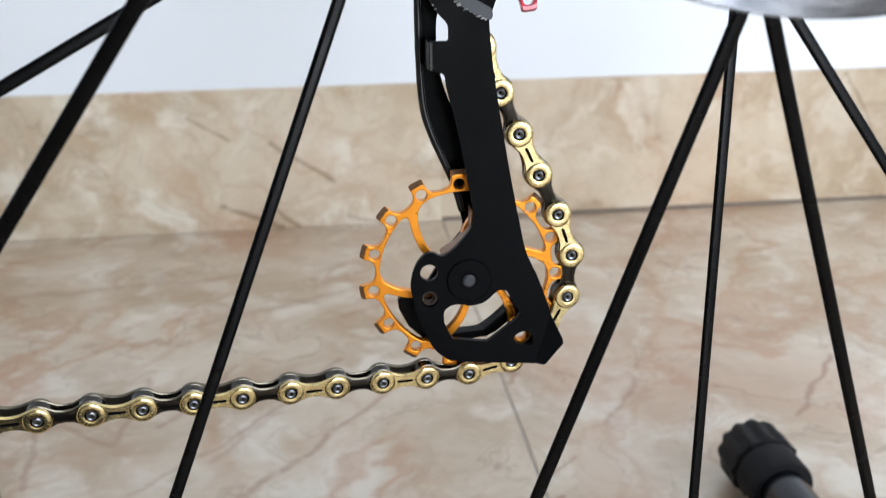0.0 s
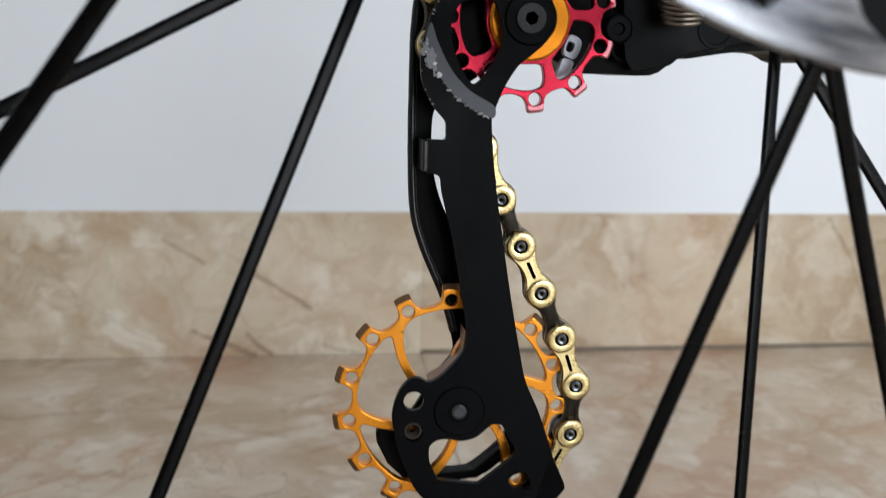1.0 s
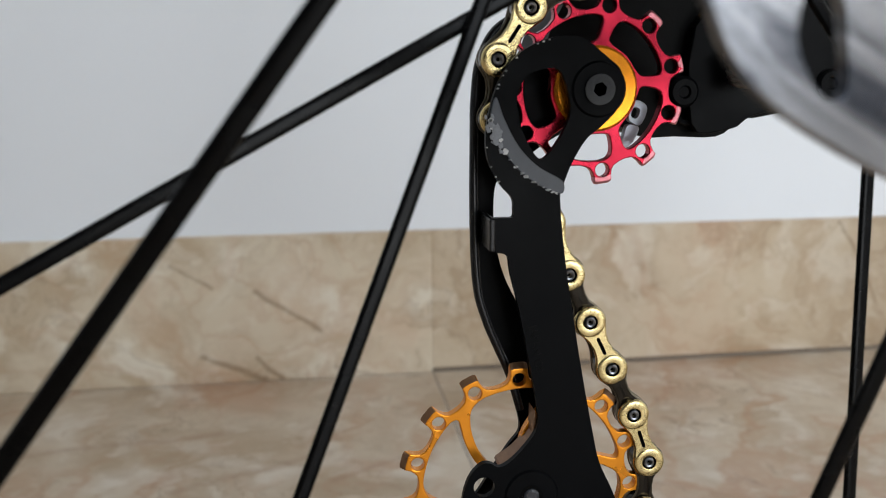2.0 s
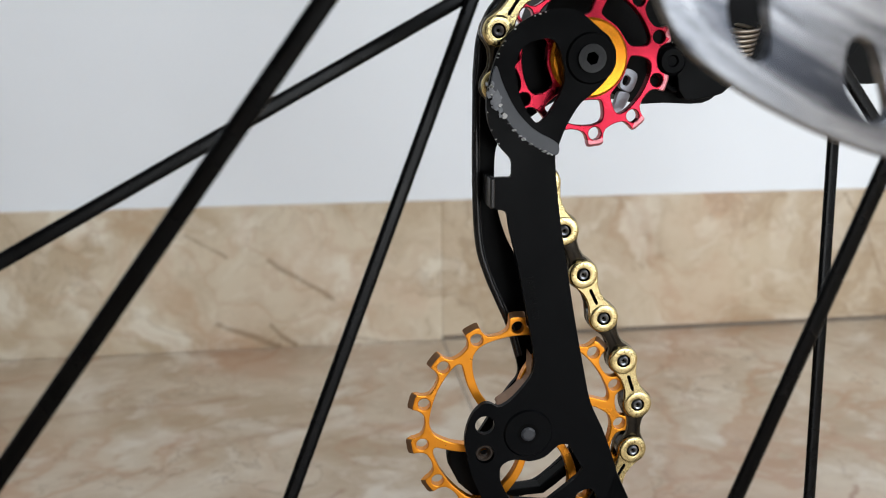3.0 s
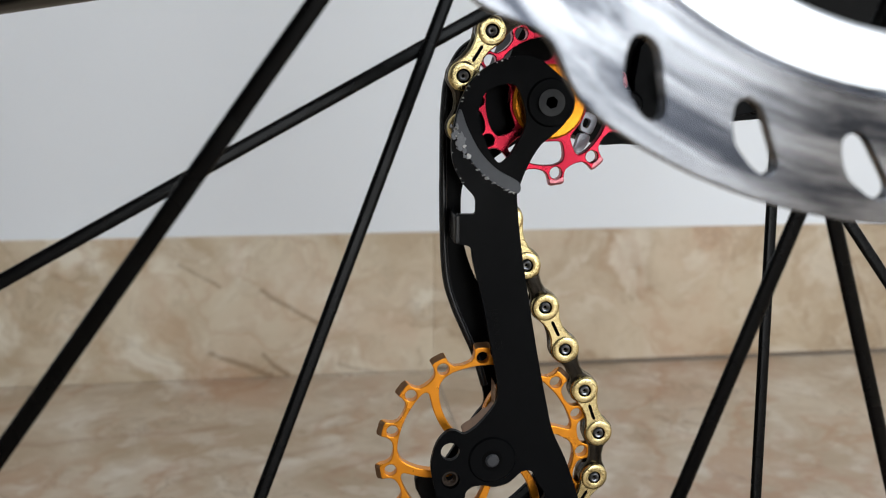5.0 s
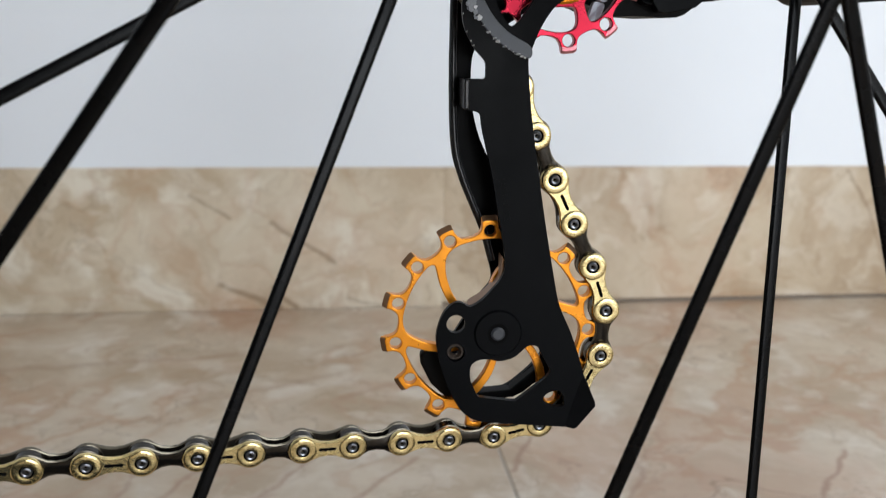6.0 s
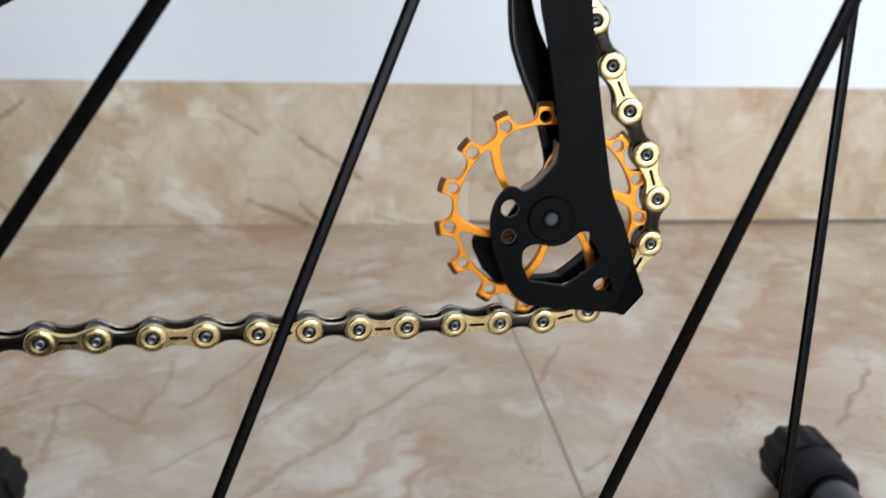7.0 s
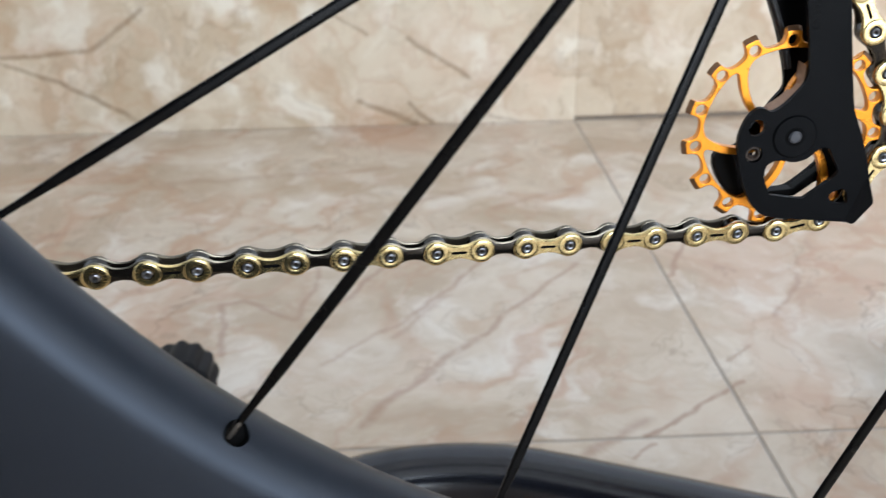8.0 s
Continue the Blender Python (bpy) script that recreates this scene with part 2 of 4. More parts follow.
M_PLASTIC = material("black_plastic", (0.0035, 0.0035, 0.0035), 0.5, spec=0.07, grain=0.25, grain_scale=400, bump=0.08, bump_scale=1500)
M_GREY = material("worn_grey_anodised", (0.036, 0.042, 0.054), 0.38, metal=0.0, grain=0.2, grain_scale=500)
M_BOLT = material("grey_bolt_steel", (0.030, 0.032, 0.037), 0.35, spec=0.4, grain=0.2, grain_scale=900)
M_CHIP = material("bare_alloy_chip", (0.55, 0.55, 0.55), 0.5, metal=0.1, grain=0.2, grain_scale=2000)
M_WORN = material("worn_bare_alloy", (0.19, 0.20, 0.22), 0.5, metal=0.1, grain=0.35, grain_scale=1500)
M_CLAMP = material("pale_clamp_alloy", (0.44, 0.48, 0.54), 0.36, metal=0.3, grain=0.25, grain_scale=900)
M_GOLD = material("gold_plate", (0.69, 0.55, 0.27), 0.23, metal=1.0, grain=0.18, grain_scale=500, bump=0.12, bump_scale=1100, rough_vary=0.05, piece=0.08)
M_ENGRAVED = material("dark_engraving", (0.26, 0.19, 0.07), 0.45, metal=0.8, grain=0.2, grain_scale=900)
M_LINK = material("dark_inner_plate", (0.035, 0.030, 0.024), 0.18, metal=0.85, grain=0.3, grain_scale=600)
M_STEEL = material("pin_steel", (0.24, 0.25, 0.27), 0.3, metal=1.0, grain=0.15, grain_scale=800)
M_SPRING = material("spring_steel", (0.30, 0.26, 0.22), 0.32, metal=1.0, grain=0.2, grain_scale=700)
M_PIN = material("dark_pin_steel", (0.14, 0.12, 0.09), 0.28, metal=0.9, grain=0.2, grain_scale=900)
M_ORANGE = material("orange_anodised", (0.74, 0.262, 0.017), 0.30, metal=0.72, grain=0.12, grain_scale=300, rough_vary=0.1)
M_COVER = material("bright_orange_anodised", (0.88, 0.30, 0.016), 0.2, metal=0.75, grain=0.1, grain_scale=500)
M_BROWN = material("worn_bronze_edge", (0.22, 0.12, 0.065), 0.4, metal=0.8, grain=0.3, grain_scale=600)
M_RED = material("red_anodised", (0.41, 0.014, 0.036), 0.24, metal=0.85, grain=0.15, grain_scale=400, rough_vary=0.08)
M_PINK = material("worn_red_edge", (0.58, 0.20, 0.23), 0.35, metal=0.8, grain=0.3, grain_scale=600)
M_RUBBER = material("black_rubber", (0.008, 0.008, 0.009), 0.6, spec=0.16, grain=0.3, grain_scale=150, bump=0.2, bump_scale=900)
M_SPOKE = material("black_spoke", (0.0009, 0.0009, 0.0010), 0.26, metal=0.0, spec=0.10, grain=0.2, grain_scale=300, rough_vary=0.08)
M_RIM = material("matt_carbon", (0.0052, 0.0060, 0.0082), 0.43, spec=0.36, grain=0.15, grain_scale=120, bump=0.03, bump_scale=1200, rough_vary=0.015)
# the sky's blue reflection is put into the rim's specular colour
M_RIM.node_tree.nodes["Principled BSDF"].inputs["Specular Tint"].default_value = (0.72, 0.83, 1.0, 1)
M_NIPPLE = material("dull_bronze_nipple", (0.07, 0.06, 0.05), 0.45, metal=0.6, grain=0.2, grain_scale=900)
M_STAND = material("stand_black_paint", (0.005, 0.006, 0.010), 0.19, spec=0.5, grain=0.15, grain_scale=90)
M_FRAME = material("frame_paint", (0.028, 0.026, 0.022), 0.35, grain=0.1, grain_scale=60)
M_ALLOY = material("bright_alloy", (0.80, 0.83, 0.88), 0.3, metal=1.0, grain=0.05, grain_scale=300)
# black standing in for the shade inside holes, slots and sockets
M_HOLE_SHADE = material("hole_shade_black", (0.003, 0.003, 0.003), 0.9, spec=0.05)
# brown-black for the shade in the lower cage hole
M_HOLE_BROWN = material("hole_shade_brown", (0.02, 0.011, 0.006), 0.5, metal=0.4, grain=0.3, grain_scale=800)


def brushed():
    """Brushed steel with rings round the axle."""
    m = material("brushed_steel", (0.66, 0.67, 0.69), 0.27, metal=1.0)
    nt = m.node_tree
    b = nt.nodes["Principled BSDF"]
    co = nt.nodes.new("ShaderNodeTexCoord")
    sep = nt.nodes.new("ShaderNodeSeparateXYZ")
    nt.links.new(co.outputs["Object"], sep.inputs[0])
    comb = nt.nodes.new("ShaderNodeCombineXYZ")
    nt.links.new(sep.outputs["X"], comb.inputs["X"])
    nt.links.new(sep.outputs["Z"], comb.inputs["Z"])
    ln = nt.nodes.new("ShaderNodeVectorMath")
    ln.operation = "LENGTH"
    nt.links.new(comb.outputs[0], ln.inputs[0])
    wob = nt.nodes.new("ShaderNodeTexNoise")
    wob.inputs["Scale"].default_value = 35
    nt.links.new(co.outputs["Object"], wob.inputs["Vector"])
    c2 = nt.nodes.new("ShaderNodeCombineXYZ")
    nt.links.new(ln.outputs["Value"], c2.inputs["X"])
    turn = nt.nodes.new("ShaderNodeMath")
    turn.operation = "ARCTAN2"
    nt.links.new(sep.outputs["Z"], turn.inputs[0])
    nt.links.new(sep.outputs["X"], turn.inputs[1])
    sc = nt.nodes.new("ShaderNodeMath")
    sc.operation = "MULTIPLY_ADD"
    nt.links.new(turn.outputs[0], sc.inputs[0])
    sc.inputs[1].default_value = 0.010
    sc2 = nt.nodes.new("ShaderNodeMath")
    sc2.operation = "MULTIPLY"
    nt.links.new(wob.outputs["Fac"], sc2.inputs[0])
    sc2.inputs[1].default_value = 0.004
    nt.links.new(sc2.outputs[0], sc.inputs[2])
    nt.links.new(sc.outputs[0], c2.inputs["Y"])
    n = nt.nodes.new("ShaderNodeTexNoise")
    n.inputs["Scale"].default_value, n.inputs["Detail"].default_value, n.inputs["Roughness"].default_value = 420, 6, 0.65
    nt.links.new(c2.outputs[0], n.inputs["Vector"])
    mix = nt.nodes.new("ShaderNodeMix")
    mix.data_type = "RGBA"
    mix.inputs["A"].default_value, mix.inputs["B"].default_value = (0.05, 0.055, 0.068, 1), (0.34, 0.35, 0.375, 1)
    wide = nt.nodes.new("ShaderNodeMapRange")
    wide.inputs["From Min"].default_value, wide.inputs["From Max"].default_value = 0.41, 0.59
    n2 = nt.nodes.new("ShaderNodeTexNoise")
    n2.inputs["Scale"].default_value, n2.inputs["Detail"].default_value = 230, 3
    nt.links.new(c2.outputs[0], n2.inputs["Vector"])
    both = nt.nodes.new("ShaderNodeMix")
    both.inputs["Factor"].default_value = 0.5
    nt.links.new(n.outputs["Fac"], both.inputs["A"])
    nt.links.new(n2.outputs["Fac"], both.inputs["B"])
    nt.links.new(both.outputs["Result"], wide.inputs["Value"])
    nt.links.new(wide.outputs["Result"], mix.inputs["Factor"])
    nt.links.new(mix.outputs["Result"], b.inputs["Base Color"])
    bp = nt.nodes.new("ShaderNodeBump")
    bp.inputs["Strength"].default_value, bp.inputs["Distance"].default_value = 0.35, 0.00006
    nt.links.new(n.outputs["Fac"], bp.inputs["Height"])
    nt.links.new(bp.outputs["Normal"], b.inputs["Normal"])
    tan = nt.nodes.new("ShaderNodeTangent")
    tan.direction_type, tan.axis = "RADIAL", "Y"
    nt.links.new(tan.outputs[0], b.inputs["Tangent"])
    b.inputs["Anisotropic"].default_value = 0.95
    b.inputs["Anisotropic Rotation"].default_value = 0.25
    return m


M_ROTOR = brushed()


# ---- mesh helpers ----
PLACE = {}


def thing(name, at, label, category, group="", kind=""):
    ob = new(name)
    ob.location = at
    ob.empty_display_size = 0.02
    PLACE[ob] = Matrix.Translation(at)
    return tagged(ob, label, category, group, kind)


def data(name, bm, *mats):
    bmesh.ops.recalc_face_normals(bm, faces=bm.faces)
    me = bpy.data.meshes.new(name)
    bm.to_mesh(me)
    bm.free()
    for m in mats:
        me.materials.append(m)
    return me


def part(name, bm, mat, parent=None, label="", at=None, bevel=0.0, smooth=0.0):
    """One mesh object under a thing or a part; at: its pose in the world. bm may be mesh data that alike pieces share."""
    mats = mat if isinstance(mat, (tuple, list)) else (mat,)
    me = data(name, bm, *mats) if isinstance(bm, bmesh.types.BMesh) else bm
    if smooth:
        me.polygons.foreach_set("use_smooth", [True] * len(me.polygons))
        me.set_sharp_from_angle(angle=radians(smooth))
    ob = new(name, me)
    m = at if at is not None else Matrix()
    PLACE[ob] = m
    if parent is not None:
        ob.parent = parent
        ob.matrix_parent_inverse = PLACE[parent].inverted()
    ob.matrix_basis = m
    if bevel:
        mod = ob.modifiers.new("bevel", "BEVEL")
        mod.width, mod.segments, mod.limit_method, mod.angle_limit = bevel, 2, "ANGLE", radians(40)
    if label:
        ob["label"] = label
    return ob


def group_part(name, parent, label=""):
    """A part that only gathers its own pieces."""
    ob = new(name)
    ob.empty_display_size = 0.02
    ob.parent = parent
    PLACE[ob] = PLACE[parent].copy()
    if label:
        ob["label"] = label
    return ob


def spline(points, steps=5):
    """A closed smooth outline through a few control points (Catmull-Rom)."""
    out, n = [], len(points)
    for i in range(n):
        p0, p1, p2, p3 = (Vector(points[(i + k) % n]) for k in (-1, 0, 1, 2))
        for s in range(steps):
            t = s / steps
            out.append(0.5 * (2 * p1 + (p2 - p0) * t + (2 * p0 - 5 * p1 + 4 * p2 - p3) * t * t + (3 * p1 - p0 - 3 * p2 + p3) * t ** 3))
    return out


def smooth_line(points, steps=5):
    """An open smooth line through a few points in space (Catmull-Rom)."""
    out, q = [], [Vector(p) for p in points]
    for p0, p1, p2, p3 in zip([q[0]] + q, q, q[1:], q[2:] + [q[-1]]):
        out += [0.5 * (2 * p1 + (p2 - p0) * t + (2 * p0 - 5 * p1 + 4 * p2 - p3) * t * t + (3 * p1 - p0 - 3 * p2 + p3) * t ** 3) for t in (k / steps for k in range(steps))]
    return out + [q[-1]]


def ring(cx, cz, r, n=24, phase=0.0):
    return [Vector((cx + r * math.cos(phase + 2 * math.pi * i / n), cz + r * math.sin(phase + 2 * math.pi * i / n))) for i in range(n)]


def plate(bm, outer, holes, y0, y1, mat_index=0):
    """A flat plate in the x-z plane, from y0 to y1, with holes cut through it."""
    edges, start = [], len(bm.faces)
    made = []
    for loop in (outer, *holes):
        vs = [bm.verts.new((p[0], y0, p[1])) for p in loop]
        made += vs
        edges += [bm.edges.new((a, b)) for a, b in zip(vs, vs[1:] + vs[:1])]
    got = bmesh.ops.triangle_fill(bm, use_beauty=True, edges=edges)
    faces = [g for g in got["geom"] if isinstance(g, bmesh.types.BMFace)]
    ext = bmesh.ops.extrude_face_region(bm, geom=faces)
    bmesh.ops.translate(bm, verts=[g for g in ext["geom"] if isinstance(g, bmesh.types.BMVert)], vec=(0, y1 - y0, 0))
    bm.faces.ensure_lookup_table()
    for fc in bm.faces[start:]:
        fc.material_index = mat_index
    return bm


def lathe(bm, profile, n=48, mat_index=0, arc=(0.0, 2 * math.pi), centre=(0, 0, 0)):
    """Turn a closed profile of (radius, y) round the y axis."""
    full = abs(arc[1] - arc[0]) > 6.28
    count = n if full else n + 1
    rows = []
    for i in range(count):
        a = arc[0] + (arc[1] - arc[0]) * i / n
        rows.append([bm.verts.new((centre[0] + r * math.cos(a), centre[1] + y, centre[2] + r * math.sin(a))) for r, y in profile])
    k = len(profile)
    for i in range(n):
        a, b = rows[i], rows[(i + 1) % count]
        for j in range(k):
            fc = bm.faces.new((a[j], a[(j + 1) % k], b[(j + 1) % k], b[j]))
            fc.material_index = mat_index
    return bm


def disc(bm, cx, cz, r, y0, y1, n=28, mat_index=0):
    start = len(bm.faces)
    bmesh.ops.create_cone(bm, cap_ends=True, segments=n, radius1=r, radius2=r, depth=abs(y1 - y0),
                          matrix=Matrix.Translation((cx, (y0 + y1) / 2, cz)) @ Matrix.Rotation(math.pi / 2, 4, "X"))
    bm.faces.ensure_lookup_table()
    for fc in bm.faces[start:]:
        fc.material_index = mat_index
    return bm


def tube(bm, points, radius, n=12, caps=True, mat_index=0, scale=None):
    """A round tube along points; scale: radius factor at each point."""
    pts = [Vector(p) for p in points]
    rows = []
    up = Vector((0, 0, 1))
    for i, p in enumerate(pts):
        d = (pts[min(i + 1, len(pts) - 1)] - pts[max(i - 1, 0)]).normalized()
        side = d.cross(up)
        if side.length < 1e-3:
            side = d.cross(Vector((1, 0, 0)))
        side.normalize()
        top = side.cross(d)
        r = radius * (scale[i] if scale else 1)
        rows.append([bm.verts.new(p + r * (math.cos(2 * math.pi * k / n) * side + math.sin(2 * math.pi * k / n) * top)) for k in range(n)])
    for a, b in zip(rows, rows[1:]):
        for k in range(n):
            bm.faces.new((a[k], a[(k + 1) % n], b[(k + 1) % n], b[k])).material_index = mat_index
    if caps:
        bm.faces.new(rows[0]).material_index = mat_index
        bm.faces.new(rows[-1]).material_index = mat_index
    return bm


def box(bm, lo, hi, mat_index=0):
    start = len(bm.faces)
    c, s = [(a + b) / 2 for a, b in zip(lo, hi)], [b - a for a, b in zip(lo, hi)]
    bmesh.ops.create_cube(bm, size=1, matrix=Matrix.Translation(c) @ Matrix.Diagonal((*s, 1)))
    bm.faces.ensure_lookup_table()
    for fc in bm.faces[start:]:
        fc.material_index = mat_index
    return bm


def mm(*pairs):
    return [(a / 1000, b / 1000) for a, b in pairs]


# ---- the room ----
floor = tagged(part("floor", box(bmesh.new(), (X0, Y0, -0.12), (X1, WALL_Y, -0.0007)), M_GROUT), "beige marble-look tiled floor with thin grey joints", "floor", kind="structure")
wall_north = tagged(part("wall_north", box(bmesh.new(), (X0, WALL_Y, -0.12), (X1, WALL_Y + 0.15, Z1)), M_WALL), "plain white painted wall above a marble skirting", "wall", kind="structure")
tagged(part("wall_west", box(bmesh.new(), (X0 - 0.15, Y0 - 0.15, -0.12), (X0, WALL_Y + 0.15, Z1)), M_WALL), "plain white painted side wall", "wall", kind="structure")
bm = bmesh.new()
plate(bm, [Vector((Y0 - 0.15, -0.12)), Vector((WALL_Y + 0.15, -0.12)), Vector((WALL_Y + 0.15, Z1)), Vector((Y0 - 0.15, Z1))],
      [[Vector((WIN_Y[0], WIN_ZE[0])), Vector((WIN_Y[1], WIN_ZE[0])), Vector((WIN_Y[1], WIN_ZE[1])), Vector((WIN_Y[0], WIN_ZE[1]))]], -0.15, 0.0)
bmesh.ops.transform(bm, matrix=Matrix.Translation((X1, 0, 0)) @ Matrix.Rotation(radians(90), 4, "Z"), verts=bm.verts)
tagged(part("wall_east", bm, M_WALL), "unseen plain white side wall with an assumed window opening", "wall", kind="structure")
bm = bmesh.new()
plate(bm, [Vector((X0, -0.12)), Vector((X1, -0.12)), Vector((X1, Z1)), Vector((X0, Z1))],
      [[Vector((WIN_X[0], WIN_Z[0])), Vector((WIN_X[1], WIN_Z[0])), Vector((WIN_X[1], WIN_Z[1])), Vector((WIN_X[0], WIN_Z[1]))]], Y0 - 0.15, Y0)
tagged(part("wall_south", bm, M_TAUPE), "unseen wall, dark to dim reflections, with an assumed tall opening", "wall", kind="structure")
tagged(part("ceiling", box(bmesh.new(), (X0 - 0.15, Y0 - 0.15, Z1), (X1 + 0.15, WALL_Y + 0.15, Z1 + 0.12)), M_CEIL), "plain white ceiling", "ceiling", kind="structure")


# ---- the bicycle ----
bike = thing("bicycle", (0.0683, 0.1403, 0.0), "black road bicycle, rear wheel raised on a floor stand, gold chain", "bicycle")

# rear wheel: frame of its own, x forward-back, y along the axle away from the camera
HUB = Vector((0.06826, 0.14032, 0.37936))
MW = Matrix.Translation(HUB) @ Matrix.Rotation(radians(5.0), 4, "Z")
wheel = group_part("rear_wheel", bike, "deep black carbon wheel with bladed black spokes")
RIM_Y = -0.002
side = [(0.2588 + 0.0105 * (1 - math.cos(u)), -0.0118 * math.sin(u)) for u in (radians(5 + 7.8 * k) for k in range(11))] + [(0.2720, -0.0122), (0.2800, -0.0132), (0.2900, -0.0140), (0.3000, -0.0147), (0.3105, -0.0130), (0.3115, -0.0118), (0.3080, -0.0105)]
prof = side + [(r, -y) for r, y in reversed(side)]
rim = part("rim", lathe(bmesh.new(), [(r, y + RIM_Y) for r, y in prof], 180), M_RIM, wheel, "deep matt blue-black carbon rim", at=MW)
cutter = bmesh.new()
tyre = [(0.3085, -0.010), (0.3130, -0.0125), (0.3200, -0.0135), (0.3290, -0.0115), (0.3355, -0.0065), (0.3375, 0.0), (0.3355, 0.0065), (0.3290, 0.0115), (0.3200, 0.0135), (0.3130, 0.0125), (0.3085, 0.010)]
part("tyre", lathe(bmesh.new(), [(r, y + RIM_Y) for r, y in tyre], 150), M_RUBBER, wheel, "black rubber road tyre", at=MW, smooth=60)
hub_prof = [(0.006, -0.060), (0.010, -0.060), (0.012, -0.050), (0.020, -0.046), (0.029, -0.0365), (0.029, -0.0325), (0.016, -0.028), (0.013, -0.005), (0.015, 0.015),
            (0.029, 0.0195), (0.029, 0.0235), (0.019, 0.030), (0.016, 0.060), (0.006, 0.062)]
part("hub", lathe(bmesh.new(), hub_prof, 48), M_BLACK, wheel, "black alloy hub shell", at=MW, smooth=40)

# bladed spokes: 24, in groups of four round the wheel
SECTION = ((1.0, 0.0), (0.93, 0.6), (0.76, 0.95), (0.3, 1.0), (-0.3, 1.0), (-0.76, 0.95), (-0.93, 0.6), (-1.0, 0.0), (-0.93, -0.6), (-0.76, -0.95), (-0.3, -1.0), (0.3, -1.0), (0.76, -0.95), (0.93, -0.6))


def blade(a, b, width=0.0024, thick=0.0011):
    bm = bmesh.new()
    a, b = Vector(a), Vector(b)
    d = (b - a).normalized()
    side = d.cross(Vector((0, 1, 0))).normalized()
    depth = side.cross(d).normalized()
    rows = []
    ln = (b - a).length
    for s, w, t in ((0, 0.55, 1.0), (0.012, 0.6, 1.1), (0.028, 1, 1), (ln - 0.022, 1, 1), (ln - 0.010, 0.62, 1.3), (ln, 0.62, 1.3)):
        p = a + d * s
        rows.append([bm.verts.new(p + side * (width / 2 * w * u) + depth * (thick / 2 * t * v)) for u, v in SECTION])
    for r0, r1 in zip(rows, rows[1:]):
        for k in range(14):
            bm.faces.new((r0[k], r0[(k + 1) % 14], r1[(k + 1) % 14], r1[k]))
    bm.faces.new(rows[0]), bm.faces.new(rows[-1])
    return bm


# angle at the rim, distance from the axle, height at rim and flange along the axle (degrees, millimetres)
SET = {0: (-146.1, 26.7, -0.2, 18.4), 1: (-132.1, 27.6, -6.0, -38.8), 2: (-117.4, 24.0, -2.3, 17.7), 3: (-101.2, 24.3, -5.7, -38.1), 4: (-86.1, 30.3, 1.3, 27.2), 5: (-72.6, 24.8, -4.4, -35.9), 6: (-58.1, 22.3, -1.4, 21.7)}
for k in range(24):
    right = k % 2 == 0
    sign = (1, -1, -1, 1)[k % 4]
    deg, off, rim_y, hub_y = SET.get(k, (-146.9 + 15 * k, 26.8, -1.2 if right else -4.2, 21.5 if right else -34.5))
    a, off = radians(deg), off / 1000
    rim_p = Vector((0.2635 * math.cos(a), rim_y / 1000, 0.2635 * math.sin(a)))
    # leaves the flange on the tangent of a small circle
    b = a + sign * math.acos(off / 0.2635)
    hub_p = Vector((off * math.cos(b), hub_y / 1000, off * math.sin(b)))
    part("spoke", blade(hub_p, rim_p, 0.0025 if right else 0.0027), M_SPOKE, wheel, at=MW, smooth=50)
    if not right:
        nrm = Vector((-math.cos(a) * 0.70, -0.71, -math.sin(a) * 0.70)).normalized()
        q = nrm.to_track_quat("Y", "Z").to_matrix().to_4x4()
        c = Vector((0.2596 * math.cos(a), RIM_Y - 0.0064, 0.2601 * math.sin(a)))
        m = Matrix.Translation(c) @ q
        drill = [cutter.verts.new(m @ Vector((r * (1 + 0.07 * math.sin(3 * u + k)) * math.cos(u), y, r * 0.92 * math.sin(u)))) for y, r in ((0.004, 0.0033), (-0.0035, 0.0030)) for u in (2 * math.pi * e / 20 for e in range(20))]
        for e in range(20):
            cutter.faces.new((drill[e], drill[(e + 1) % 20], drill[20 + (e + 1) % 20], drill[20 + e]))
        cutter.faces.new(drill[:20]), cutter.faces.new(drill[20:])
        d = (rim_p - hub_p).normalized()
        part("nipple", tube(bmesh.new(), [rim_p - d * 0.0055, rim_p - d * 0.005, rim_p + d * 0.002], 0.0009, 12, scale=[0.8, 1, 1]), M_NIPPLE, wheel, "dull bronze-grey spoke nipple", at=MW, smooth=40)
# drill the spoke holes into the rim
# the drilled walls take the black that stands for shade
drill_ob = new("drill", data("drill", cutter, M_HOLE_SHADE))
drill_ob.matrix_world = MW
mod = rim.modifiers.new("holes", "BOOLEAN")
mod.object, mod.operation, mod.solver = drill_ob, "DIFFERENCE", "EXACT"
mod.material_mode = "TRANSFER"
bpy.context.view_layer.update()
drilled = bpy.data.meshes.new_from_object(rim.evaluated_get(bpy.context.evaluated_depsgraph_get()))
rim.modifiers.clear()
rim.data = drilled
drilled.polygons.foreach_set("use_smooth", [True] * len(drilled.polygons))
drilled.set_sharp_from_angle(angle=radians(35))
bpy.data.objects.remove(drill_ob)

# disc rotor
bm = bmesh.new()
slots = []
N_SLOT = 30
for i in range(N_SLOT):
    if i % 6 == 4:
        continue
    t0 = radians(-111.0) + i * 2 * math.pi / N_SLOT
    shape = ((71.0, -2.0), (70.1, -1.6), (69.7, -0.7), (70.2, 0.7), (72.5, 2.35), (75.1, 3.9), (76.5, 3.95), (77.1, 3.25), (76.9, 2.1), (75.9, 0.6), (74.9, -0.55), (73.0, -1.55))
    loop = spline([(r / 1000 * math.cos(t0 + radians(o)), r / 1000 * math.sin(t0 + radians(o))) for r, o in shape], 3)
    slots.append(loop)
edge = []
